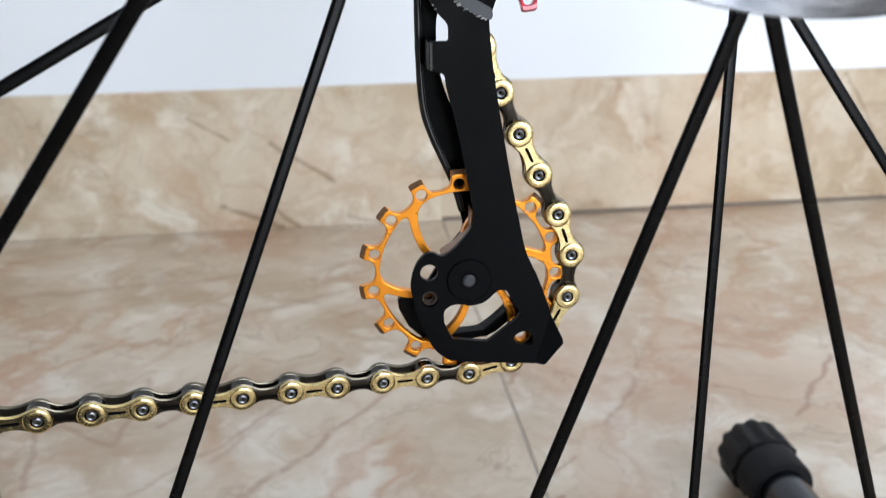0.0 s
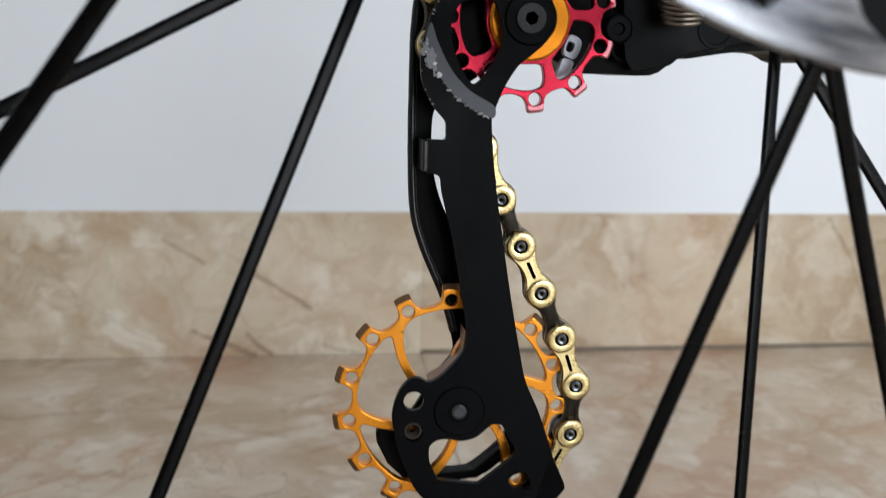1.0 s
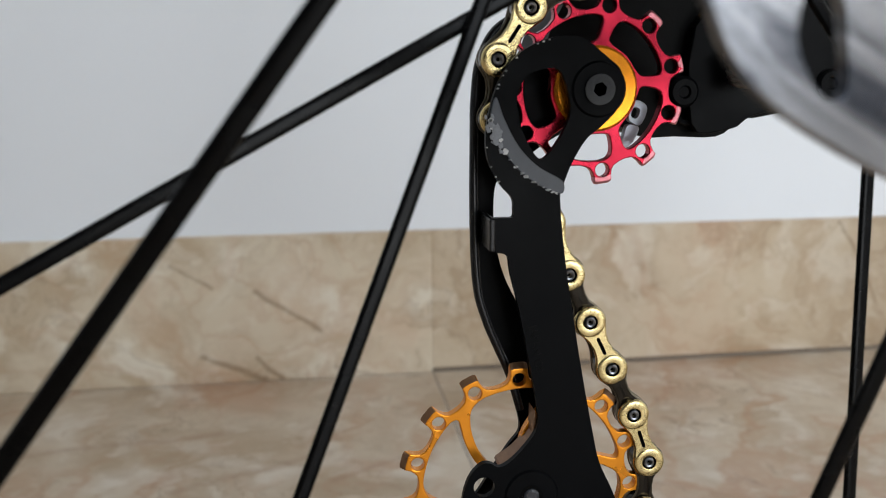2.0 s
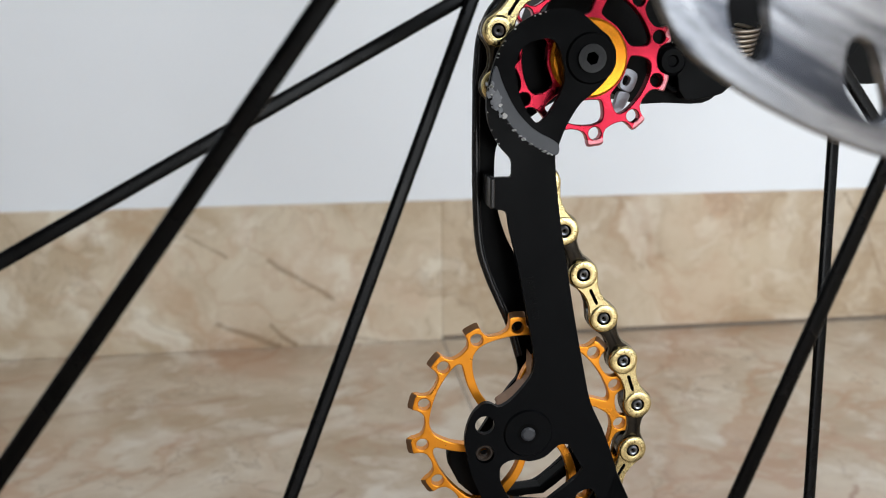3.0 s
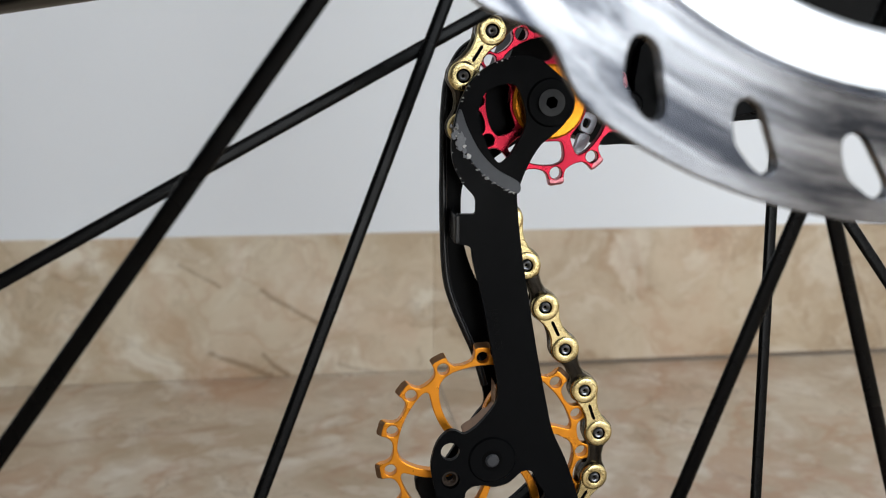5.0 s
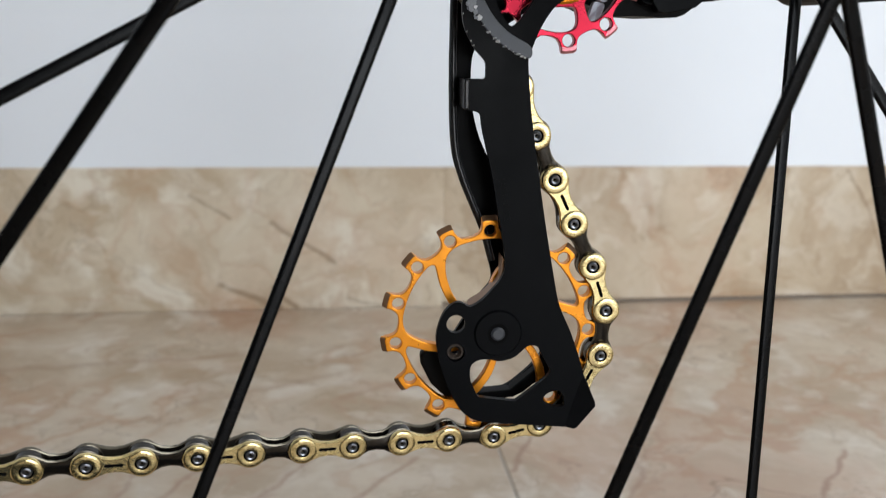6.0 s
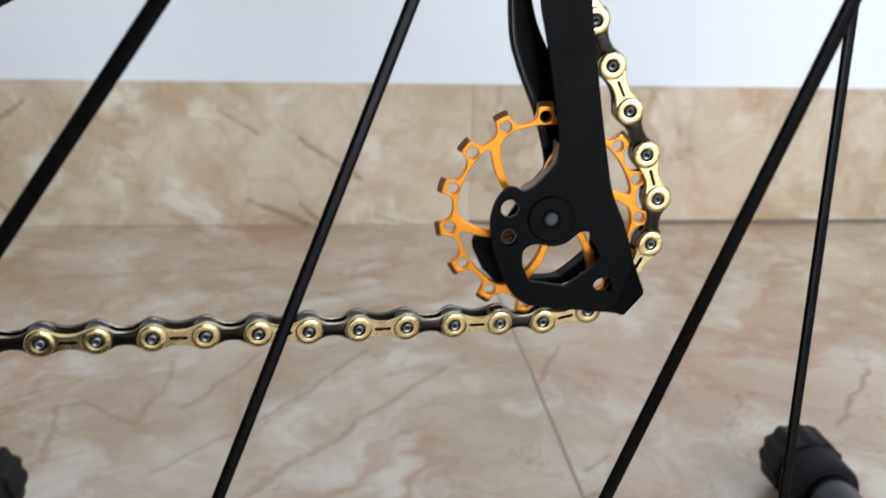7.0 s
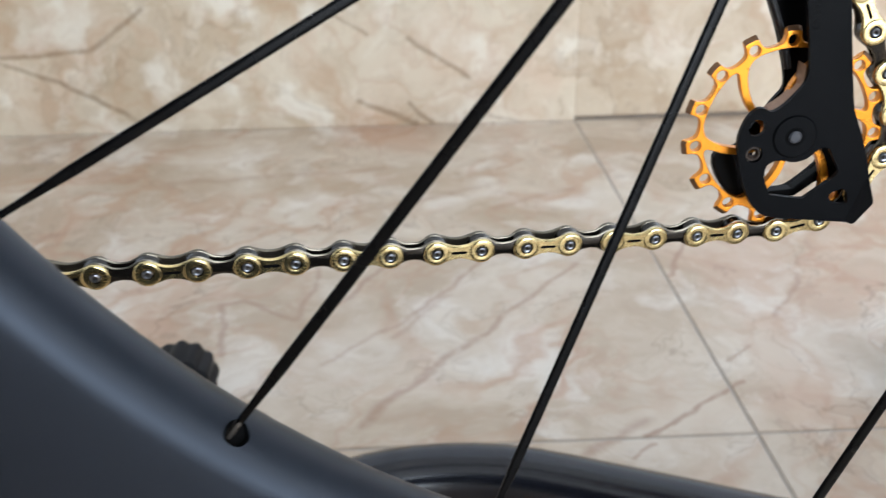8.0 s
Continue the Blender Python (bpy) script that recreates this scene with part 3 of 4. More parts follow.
for k in range(240):
    a = 2 * math.pi * k / 240
    dip = min(abs((math.degrees(a) + 131.1 - 72 * j + 180) % 360 - 180) for j in range(5))
    r = 0.0801 - 0.0032 * math.exp(-((dip / 3.9) ** 2))
    edge.append(Vector((r * math.cos(a), r * math.sin(a))))
plate(bm, edge, slots + [ring(0, 0, 0.0652, 120)], -0.0570, -0.0552)
part("disc_rotor", bm, M_ROTOR, wheel, "brushed steel brake disc with slanted slots", at=MW, bevel=0.0002)
carrier = "bright silver alloy carrier of the brake disc"
part("carrier_ring", lathe(bmesh.new(), [(0.0652, -0.0560), (0.0643, -0.0570), (0.0580, -0.0570), (0.0574, -0.0564), (0.0574, -0.0550), (0.0652, -0.0550)], 140), M_ALLOY, wheel, carrier, at=MW, smooth=30)
for i in range(5):
    a = radians(-75 + 72 * i)
    p = [Vector((r * math.cos(a + o), r * math.sin(a + o))) for r, o in ((0.020, -0.30), (0.040, -0.12), (0.0578, -0.20), (0.0578, 0.20), (0.040, 0.16), (0.020, 0.36))]
    part("carrier_arm", plate(bmesh.new(), p, [], -0.0567, -0.0552), M_ALLOY, wheel, at=MW, bevel=0.0004)
part("lock_ring", lathe(bmesh.new(), [(0.022, -0.058), (0.026, -0.056), (0.026, -0.048), (0.012, -0.048), (0.012, -0.058)], 60), M_ALLOY, wheel, at=MW, smooth=30)

# chainstay and dropout
stay = [(-0.42, 0.150, 0.278), (-0.25, 0.158, 0.306), (-0.076, 0.170, 0.3365), (-0.02, 0.180, 0.346), (0.04, 0.190, 0.358), (0.075, 0.196, 0.372)]
part("chainstay", tube(bmesh.new(), stay, 0.0105, 20, scale=[1.1, 1.0, 0.95, 0.9, 0.85, 0.8]), M_FRAME, bike, "dark painted chainstay", smooth=50)

# ---- rear derailleur ----
mech = group_part("rear_derailleur", bike, "black rear derailleur with red and orange pulleys")
UX, UZ, LX, LZ = 0.0545, 0.3111, 0.0399, 0.2202
PULLEY_Y = 0.2045
FRONT0, FRONT1 = 0.1975, 0.1991


def pulley(cx, cz, teeth, hole_r, hole_phase, tip, root, rim_in, hole, arms, arm_phase, sweep, hub_r, arm_w, bore, thick):
    outline = []
    for i in range(teeth):
        a = hole_phase + 2 * math.pi * i / teeth
        w = math.pi / teeth
        for o, r in ((-1.0, root), (-0.80, root + 0.0001), (-0.56, root + 0.0005), (-0.43, root + 0.0013), (-0.36, root + 0.0024), (-0.34, tip - 0.0002), (-0.2, tip), (0.2, tip), (0.34, tip - 0.0002), (0.36, root + 0.0024), (0.43, root + 0.0013), (0.56, root + 0.0005), (0.80, root + 0.0001)):
            outline.append(Vector((cx + r * math.cos(a + o * w), cz + r * math.sin(a + o * w))))
    holes = [ring(cx + hole_r * math.cos(hole_phase + 2 * math.pi * i / teeth), cz + hole_r * math.sin(hole_phase + 2 * math.pi * i / teeth), hole, 14) for i in range(teeth)]
    step = 2 * math.pi / arms
    for i in range(arms):
        a0, a1 = arm_phase + i * step, arm_phase + (i + 1) * step
        go, gi = arm_w / rim_in, arm_w / hub_r
        def at(u, v):
            w = (go + (gi - go) * u) * (1 + 1.5 * math.exp(-u / 0.18) + 0.5 * math.exp((u - 1) / 0.12))
            return Vector((rim_in + (hub_r - rim_in) * u, a0 + sweep * u + w + ((a1 - a0) - 2 * w) * v))

        loop = [at(u, v) for u, v in ((0.0, 0.12), (0.0, 0.3), (0.0, 0.5), (0.0, 0.7), (0.0, 0.88), (0.05, 0.98), (0.16, 1.0), (0.34, 1.0), (0.6, 1.0), (0.88, 1.0), (1.0, 0.86), (1.0, 0.5), (1.0, 0.14), (0.88, 0.0), (0.6, 0.0), (0.34, 0.0), (0.16, 0.0), (0.05, 0.02))]
        holes.append(spline([(cx + r * math.cos(t), cz + r * math.sin(t)) for r, t in loop], 3))
    holes.append(ring(cx, cz, bore, 24))
    bm = plate(bmesh.new(), outline, holes, PULLEY_Y - thick / 2, PULLEY_Y + thick / 2)
    # worn wedge-shaped tooth tips: the crown is thinner than the body
    far = lambda v: math.hypot(v.co.x - cx, v.co.z - cz)
    cross = [e for e in bm.edges if abs(e.verts[0].co.y - e.verts[1].co.y) > thick * 0.9]
    bmesh.ops.subdivide_edges(bm, edges=cross, cuts=1)
    for v in bm.verts:
        if far(v) > tip - 0.0008 and abs(v.co.y - PULLEY_Y) > thick * 0.4:
            k = (far(v) - (0.0013 if tip > 0.025 else 0.0006)) / far(v)
            v.co.x, v.co.z = cx + (v.co.x - cx) * k, cz + (v.co.z - cz) * k
    for fc in bm.faces:
        if sum(far(v) > tip - 0.0020 for v in fc.verts) >= 3 and any(far(v) > tip - 0.0008 for v in fc.verts):
            fc.material_index = 1
    return bm


# lower pulley: fifteen teeth, six swept arms
bm = pulley(LX, LZ, 15, 0.0257, radians(116.8), 0.0297, 0.0247, 0.0236, 0.00155, 6, radians(126), radians(33), 0.0064, 0.00072, 0.0040, 0.0026)
part("lower_pulley", bm, (M_ORANGE, M_BROWN), mech, "large orange anodised alloy jockey wheel", bevel=0.00025)
bm = pulley(UX, UZ, 11, 0.0178, radians(-82.8), 0.0211, 0.0169, 0.0157, 0.00155, 5, radians(4), radians(5), 0.0099, 0.0011, 0.0045, 0.0026)
part("upper_pulley", bm, (M_RED, M_PINK), mech, "red anodised alloy jockey wheel", bevel=0.00025)
for cx, cz, r in ((UX, UZ, 0.0092), (LX, LZ, 0.0056)):
    bm = bmesh.new()
    lathe(bm, [(0.0030, PULLEY_Y - 0.0030), (r - 0.0006, PULLEY_Y - 0.0030), (r, PULLEY_Y - 0.0024), (r, PULLEY_Y + 0.0030), (0.0030, PULLEY_Y + 0.0030)], 40, centre=(cx, 0, cz))
    part("bearing_cover", bm, M_COVER, mech, "orange anodised bearing cover", smooth=30)

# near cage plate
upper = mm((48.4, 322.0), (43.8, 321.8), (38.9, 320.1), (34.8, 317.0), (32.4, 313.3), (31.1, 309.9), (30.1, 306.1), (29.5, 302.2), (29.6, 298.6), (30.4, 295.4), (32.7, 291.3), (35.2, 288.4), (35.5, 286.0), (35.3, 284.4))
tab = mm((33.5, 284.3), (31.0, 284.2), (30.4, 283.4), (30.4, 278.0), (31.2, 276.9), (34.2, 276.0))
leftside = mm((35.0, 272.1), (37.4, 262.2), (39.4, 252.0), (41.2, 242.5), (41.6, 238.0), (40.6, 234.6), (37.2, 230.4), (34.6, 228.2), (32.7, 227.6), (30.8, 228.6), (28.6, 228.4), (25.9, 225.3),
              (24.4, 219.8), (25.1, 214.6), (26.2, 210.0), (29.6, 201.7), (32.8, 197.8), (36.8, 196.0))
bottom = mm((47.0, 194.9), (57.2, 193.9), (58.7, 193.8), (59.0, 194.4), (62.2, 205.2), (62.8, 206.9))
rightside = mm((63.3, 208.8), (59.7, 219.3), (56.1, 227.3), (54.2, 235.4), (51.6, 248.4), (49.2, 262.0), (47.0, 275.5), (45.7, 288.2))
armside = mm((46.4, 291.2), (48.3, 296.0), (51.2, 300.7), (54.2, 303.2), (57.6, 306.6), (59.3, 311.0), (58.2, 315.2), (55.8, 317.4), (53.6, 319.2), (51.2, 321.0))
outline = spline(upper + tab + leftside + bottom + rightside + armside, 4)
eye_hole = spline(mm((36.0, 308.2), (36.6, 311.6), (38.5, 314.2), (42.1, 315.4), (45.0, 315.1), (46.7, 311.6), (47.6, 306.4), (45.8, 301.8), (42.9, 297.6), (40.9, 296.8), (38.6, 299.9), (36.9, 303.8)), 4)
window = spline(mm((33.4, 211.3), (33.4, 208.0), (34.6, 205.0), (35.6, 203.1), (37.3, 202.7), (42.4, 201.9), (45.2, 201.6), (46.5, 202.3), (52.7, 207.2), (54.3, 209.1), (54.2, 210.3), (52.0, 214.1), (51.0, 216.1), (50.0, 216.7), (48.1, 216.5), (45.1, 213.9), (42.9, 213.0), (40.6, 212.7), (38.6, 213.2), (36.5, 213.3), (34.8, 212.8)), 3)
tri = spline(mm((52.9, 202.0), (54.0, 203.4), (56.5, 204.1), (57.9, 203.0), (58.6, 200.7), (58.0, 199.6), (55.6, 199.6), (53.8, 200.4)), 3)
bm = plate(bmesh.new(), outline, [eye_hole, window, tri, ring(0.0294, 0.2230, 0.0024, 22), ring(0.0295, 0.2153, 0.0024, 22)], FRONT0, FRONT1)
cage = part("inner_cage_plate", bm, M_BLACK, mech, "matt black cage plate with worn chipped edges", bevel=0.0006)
# rolled edge of the tab
part("cage_tab", box(bmesh.new(), (0.0303, 0.1970, 0.2770), (0.0316, 0.2095, 0.2842)), M_GLOSS, mech, bevel=0.0004)
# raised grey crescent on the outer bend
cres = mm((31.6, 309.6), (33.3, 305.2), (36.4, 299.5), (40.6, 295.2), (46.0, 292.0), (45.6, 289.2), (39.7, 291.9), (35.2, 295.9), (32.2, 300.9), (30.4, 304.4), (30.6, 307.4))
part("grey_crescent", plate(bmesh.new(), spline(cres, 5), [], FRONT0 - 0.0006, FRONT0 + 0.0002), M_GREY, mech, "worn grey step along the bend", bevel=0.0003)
# folded corner at the foot
bm = bmesh.new()
front = ((0.0586, FRONT0, 0.1938), (0.0617, FRONT0 + 0.0011, 0.1924), (0.0627, FRONT0 + 0.0014, 0.1925), (0.0680, FRONT0 + 0.0028, 0.1979), (0.0678, FRONT0 + 0.0027, 0.1993), (0.0636, FRONT0 + 0.0004, 0.2082), (0.0628, FRONT0, 0.2071))
near = [bm.verts.new(p) for p in front]
back = [bm.verts.new((x, y + 0.0015, z)) for x, y, z in front]
bm.faces.new(near), bm.faces.new(back)
for k in range(7):
    bm.faces.new((near[k], near[(k + 1) % 7], back[(k + 1) % 7], back[k]))
part("folded_corner", bm, M_BLACK, mech, "bent lower corner of the plate", bevel=0.0003)
# rounded bosses and bolts
for cx, cz, r in ((LX + 0.0004, LZ + 0.0001, 0.0063), (UX - 0.0009, UZ, 0.0060)):
    bm = bmesh.new()
    lathe(bm, [(0.0, FRONT0 + 0.0005), (0.0, FRONT0 - 0.0005), (r - 0.0005, FRONT0 - 0.0005), (r, FRONT0 + 0.0001), (r, FRONT0 + 0.0005)], 40, centre=(cx, 0, cz))
    bmesh.ops.remove_doubles(bm, verts=bm.verts, dist=1e-6)
    part("boss", bm, M_BLACK, mech, smooth=30)
hexring = lambda r: [Vector((r * math.cos(math.pi / 3 * k + 0.3), r * math.sin(math.pi / 3 * k + 0.3))) for k in range(6)]
for cx, cz, r, hx, proud in ((UX - 0.0009, UZ, 0.0033, 0.0015, 0.0012),):
    bm = plate(bmesh.new(), ring(0, 0, r, 30), [hexring(hx)], FRONT0 - proud, FRONT0 - 0.0004)
    disc(bm, 0, 0, hx * 1.1, FRONT0 - proud + 0.0007, FRONT0 - 0.0003, 16, 1)
    part("pulley_bolt", bm, (M_GLOSS, M_HOLE_SHADE), mech, "black hex socket bolt", at=Matrix.Translation((cx, 0, cz)), bevel=0.0002)
# a flat black ring paints the shade of the bolt's recess
bm = lathe(bmesh.new(), [(0.0017, FRONT0 - 0.0004), (0.0017, FRONT0 - 0.00055), (0.0026, FRONT0 - 0.00055), (0.0028, FRONT0 - 0.0004)], 32, centre=(LX + 0.0003, 0, LZ + 0.0001))
part("bolt_ring", bm, M_HOLE_SHADE, mech, "flat dark ring, painted shade of the bolt groove", smooth=30)
bm = lathe(bmesh.new(), [(0.0, FRONT0), (0.0, FRONT0 - 0.0011), (0.0013, FRONT0 - 0.0011), (0.0018, FRONT0 - 0.0008), (0.0019, FRONT0)], 12, centre=(LX + 0.0003, 0, LZ + 0.0001))
bmesh.ops.remove_doubles(bm, verts=bm.verts, dist=1e-6)
part("bolt_button", bm, M_BOLT, mech, "grey faceted end of the pulley bolt", smooth=15)
# added insert; its dark brown stands for shade in the open hole
bm = lathe(bmesh.new(), [(0.0010, FRONT0 + 0.0014), (0.0016, FRONT0 + 0.0008), (0.0021, FRONT0 + 0.0008), (0.0023, FRONT0 + 0.0014), (0.0023, FRONT1 + 0.0006), (0.0010, FRONT1 + 0.0006)], 24, centre=(0.0295, 0, 0.2153))
part("rivet", bm, M_HOLE_BROWN, mech, "dark brown insert added for the shade in a cage hole")

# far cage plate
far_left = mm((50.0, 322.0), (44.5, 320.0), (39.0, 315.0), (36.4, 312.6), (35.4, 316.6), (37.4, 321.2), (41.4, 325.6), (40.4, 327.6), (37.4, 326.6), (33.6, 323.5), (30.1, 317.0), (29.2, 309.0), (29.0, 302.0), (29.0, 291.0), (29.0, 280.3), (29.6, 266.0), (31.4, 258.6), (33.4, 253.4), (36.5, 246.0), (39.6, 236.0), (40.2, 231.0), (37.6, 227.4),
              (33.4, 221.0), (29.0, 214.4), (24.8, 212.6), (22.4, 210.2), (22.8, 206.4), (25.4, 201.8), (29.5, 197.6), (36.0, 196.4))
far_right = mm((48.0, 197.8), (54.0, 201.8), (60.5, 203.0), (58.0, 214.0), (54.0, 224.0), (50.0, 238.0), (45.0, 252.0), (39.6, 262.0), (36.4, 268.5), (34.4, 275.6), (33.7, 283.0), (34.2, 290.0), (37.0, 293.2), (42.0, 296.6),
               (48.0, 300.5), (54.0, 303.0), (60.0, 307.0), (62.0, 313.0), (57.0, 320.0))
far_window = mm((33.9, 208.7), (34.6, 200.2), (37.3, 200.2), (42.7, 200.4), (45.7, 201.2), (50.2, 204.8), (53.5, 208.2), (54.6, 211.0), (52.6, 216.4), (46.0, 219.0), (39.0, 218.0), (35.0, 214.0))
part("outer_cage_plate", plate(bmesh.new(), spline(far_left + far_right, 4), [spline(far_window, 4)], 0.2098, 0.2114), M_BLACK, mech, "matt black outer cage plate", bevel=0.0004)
lip = [(0.0400, 0.2092, 0.3275), (0.0338, 0.2091, 0.3236), (0.0303, 0.2090, 0.3170), (0.0293, 0.2090, 0.3090), (0.0291, 0.2089, 0.3020), (0.0290, 0.2085, 0.2820), (0.0297, 0.2082, 0.2670), (0.0318, 0.2080, 0.2590), (0.0345, 0.2080, 0.2525), (0.0375, 0.2080, 0.2455), (0.0400, 0.2080, 0.2370)]
part("plate_lip", tube(bmesh.new(), smooth_line(lip, 5), 0.0011, 10), M_GLOSS, mech, "rolled glossy edge of the outer plate", smooth=60)
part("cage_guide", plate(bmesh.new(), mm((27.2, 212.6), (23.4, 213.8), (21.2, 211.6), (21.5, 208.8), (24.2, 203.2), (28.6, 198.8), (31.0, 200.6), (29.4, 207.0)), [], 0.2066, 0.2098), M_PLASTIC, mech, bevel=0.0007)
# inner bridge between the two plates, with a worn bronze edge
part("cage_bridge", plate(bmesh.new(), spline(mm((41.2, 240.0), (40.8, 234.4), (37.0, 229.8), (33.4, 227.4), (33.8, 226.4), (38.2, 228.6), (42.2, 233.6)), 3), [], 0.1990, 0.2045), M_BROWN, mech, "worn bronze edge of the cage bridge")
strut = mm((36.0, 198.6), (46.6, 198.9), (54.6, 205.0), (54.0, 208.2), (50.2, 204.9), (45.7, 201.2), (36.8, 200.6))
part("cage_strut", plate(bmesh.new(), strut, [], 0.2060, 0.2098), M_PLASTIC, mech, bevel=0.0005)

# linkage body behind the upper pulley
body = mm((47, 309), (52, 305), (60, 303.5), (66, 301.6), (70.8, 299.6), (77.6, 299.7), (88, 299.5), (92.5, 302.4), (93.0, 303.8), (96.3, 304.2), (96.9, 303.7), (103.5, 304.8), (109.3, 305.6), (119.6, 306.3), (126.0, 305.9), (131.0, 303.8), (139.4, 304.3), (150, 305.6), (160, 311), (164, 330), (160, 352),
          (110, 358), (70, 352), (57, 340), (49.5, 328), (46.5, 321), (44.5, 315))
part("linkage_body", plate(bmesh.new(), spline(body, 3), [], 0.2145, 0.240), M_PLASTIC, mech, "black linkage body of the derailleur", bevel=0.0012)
part("linkage_arm", plate(bmesh.new(), spline(mm((80, 303), (90, 301.6), (95.5, 304.6), (112, 308), (126, 312), (126, 330), (84, 330)), 4), [], 0.2105, 0.2146), M_BLACK, mech, bevel=0.001)
for cx, cz, r, y in ((0.0776, 0.3101, 0.0036, 0.2090), (0.1135, 0.3118, 0.0034, 0.2092)):
    bm = bmesh.new()
    lathe(bm, [(0.0, 0.2150), (0.0, y + 0.0006), (0.0012, y + 0.0006), (0.0015, y), (r - 0.0007, y), (r, y + 0.0008), (r, 0.2125), (r + 0.0011, 0.2130), (r + 0.0011, 0.2150)], 32, centre=(cx, 0, cz))
    bmesh.ops.remove_doubles(bm, verts=bm.verts, dist=1e-6)
    part("pivot_knob", bm, M_BLACK, mech, "black pivot knob", smooth=30)
bm = lathe(bmesh.new(), [(0.0017, 0.2118), (0.0026, 0.2114), (0.0030, 0.2122), (0.0030, 0.2150), (0.0017, 0.2150)], 28, centre=(0.0794, 0, 0.3053))
part("stop_ring", bm, M_BLACK, mech, "small black ring below the pivot", smooth=30)
bm = lathe(bmesh.new(), [(0.0030, 0.2112), (0.0037, 0.2102), (0.0046, 0.2102), (0.0050, 0.2112), (0.0050, 0.2150), (0.0030, 0.2150)], 32, centre=(0.1024, 0, 0.3108))
part("spring_seat", bm, M_BLACK, mech, "dark ring round the spring seat", smooth=30)
coil = []
for i in range(150):
    turns = i / 26
    u = turns * 2 * math.pi + math.pi / 2
    r = 0.0043 + 0.00028 * turns
    y = 0.2062 + 0.9 * r * math.sin(u)
    coil.append((0.0915 + r * math.cos(u), y, 0.3117 + 0.00118 * turns + 0.26 * (y - 0.2062)))
part("return_spring", tube(bmesh.new(), coil, 0.00050, 8), M_SPRING, mech, "coiled steel return spring", smooth=60)
buckle = mm((65.8, 308.3), (67.4, 308.0), (68.6, 306.8), (68.2, 304.6), (67.0, 302.8), (65.4, 303.2), (64.3, 304.2), (64.7, 306.6))
bm = plate(bmesh.new(), spline(buckle, 4), [spline(mm((65.5, 306.8), (66.9, 306.2), (66.2, 304.4), (64.9, 304.9)), 3)], 0.2085, 0.2105)
part("cable_clamp", bm, M_CLAMP, mech, "pale grey alloy cable clamp", bevel=0.0004)
bm = plate(bmesh.new(), spline(mm((64.4, 302.9), (67.0, 302.3), (66.2, 299.8), (64.6, 298.0), (62.8, 298.2), (63.4, 300.4)), 4), [], 0.2090, 0.2110)
part("clamp_leg", bm, M_CLAMP, mech, "pale grey alloy leg of the clamp", bevel=0.0004)

# worn bare patch and chips along the bend
random.seed(9)
bm = bmesh.new()
for i in range(26):
    u = random.random()
    px, pz = 0.0302 + 0.0026 * u + random.gauss(0, 0.0005), 0.3052 - 0.0072 * u + random.gauss(0, 0.0006)
    r = random.uniform(0.00022, 0.00075) * (1.25 - 0.7 * u)
    plate(bm, [(px + r * random.uniform(0.5, 1.3) * math.cos(k) - 0.3 * r * math.sin(k), pz + 1.5 * r * random.uniform(0.5, 1.2) * math.sin(k)) for k in (0.1, 0.9, 1.7, 2.4, 3.3, 4.1, 5.0, 5.6)], [], FRONT0 - 0.00075 - 0.000002 * i, FRONT0 - 0.0003)
part("worn_patch", bm, M_WORN, mech, "bare pale grey flakes where the paint wore off")
random.seed(4)
bm = bmesh.new()
edge = spline(cres, 6)
for i in range(40):
    p = edge[random.choice((31, 32, 33, 34, 35, 36, 38, 39, 41, 42, 43, 45, 46, 48, 49, 50, 51, 52, 53, 55, 57))]
    r = random.uniform(0.00012, 0.00045) * (1.9 if p[0] < 0.0345 else 1.0)
    plate(bm, [(p[0] + random.uniform(-0.0004, 0.0004) + r * random.uniform(0.5, 1.2) * math.cos(k), p[1] + r * random.uniform(0.4, 1.0) * math.sin(k)) for k in (0.2, 1.1, 2.0, 3.1, 4.2, 5.3)], [], FRONT0 - 0.0007, FRONT0 - 0.0004)
rims = spline(upper + tab, 4)
for i in range(26):
    p = rims[random.choice((5, 6, 7, 11, 12, 14, 15, 17, 18, 22, 26, 27, 31, 36, 38, 39))]
    r = random.uniform(0.00010, 0.00026)
    plate(bm, [(p[0] + 0.00025 + r * random.uniform(0.6, 1.8) * math.cos(k), p[1] - 0.0002 + r * random.uniform(0.5, 1.1) * math.sin(k)) for k in (0.2, 1.1, 2.0, 3.1, 4.2, 5.3)], [], FRONT0 - 0.00006, FRONT0 + 0.0003)
part("paint_chip", bm, M_CHIP, mech, "chips of bare metal on the worn edge")["kind"] = "stuff"

# stamped lettering on the near plate
txt = bpy.data.curves.new("stamp", "FONT")
txt.body, txt.size, txt.extrude, txt.align_x = "JAPAN GS", 0.0025, 0.0001, "CENTER"
tob = new("stamp", txt)
bpy.context.view_layer.update()
tme = bpy.data.meshes.new_from_object(tob.evaluated_get(bpy.context.evaluated_depsgraph_get()))
bpy.data.objects.remove(tob)
tme.materials.clear()
tme.materials.append(M_PLASTIC)
part("stamp", tme, M_PLASTIC, mech, "stamped letters in the black plate", at=Matrix.Translation((0.0402, FRONT0 - 0.00004, 0.2548)) @ Matrix.Rotation(radians(90), 4, "X") @ Matrix.Rotation(radians(-80), 4, "Z"))

# ---- chain ----
chain = group_part("chain", bike, "gold-plated hollow-pin bicycle chain with dark inner links")
PITCH, LEAN = 0.0127, 0.09


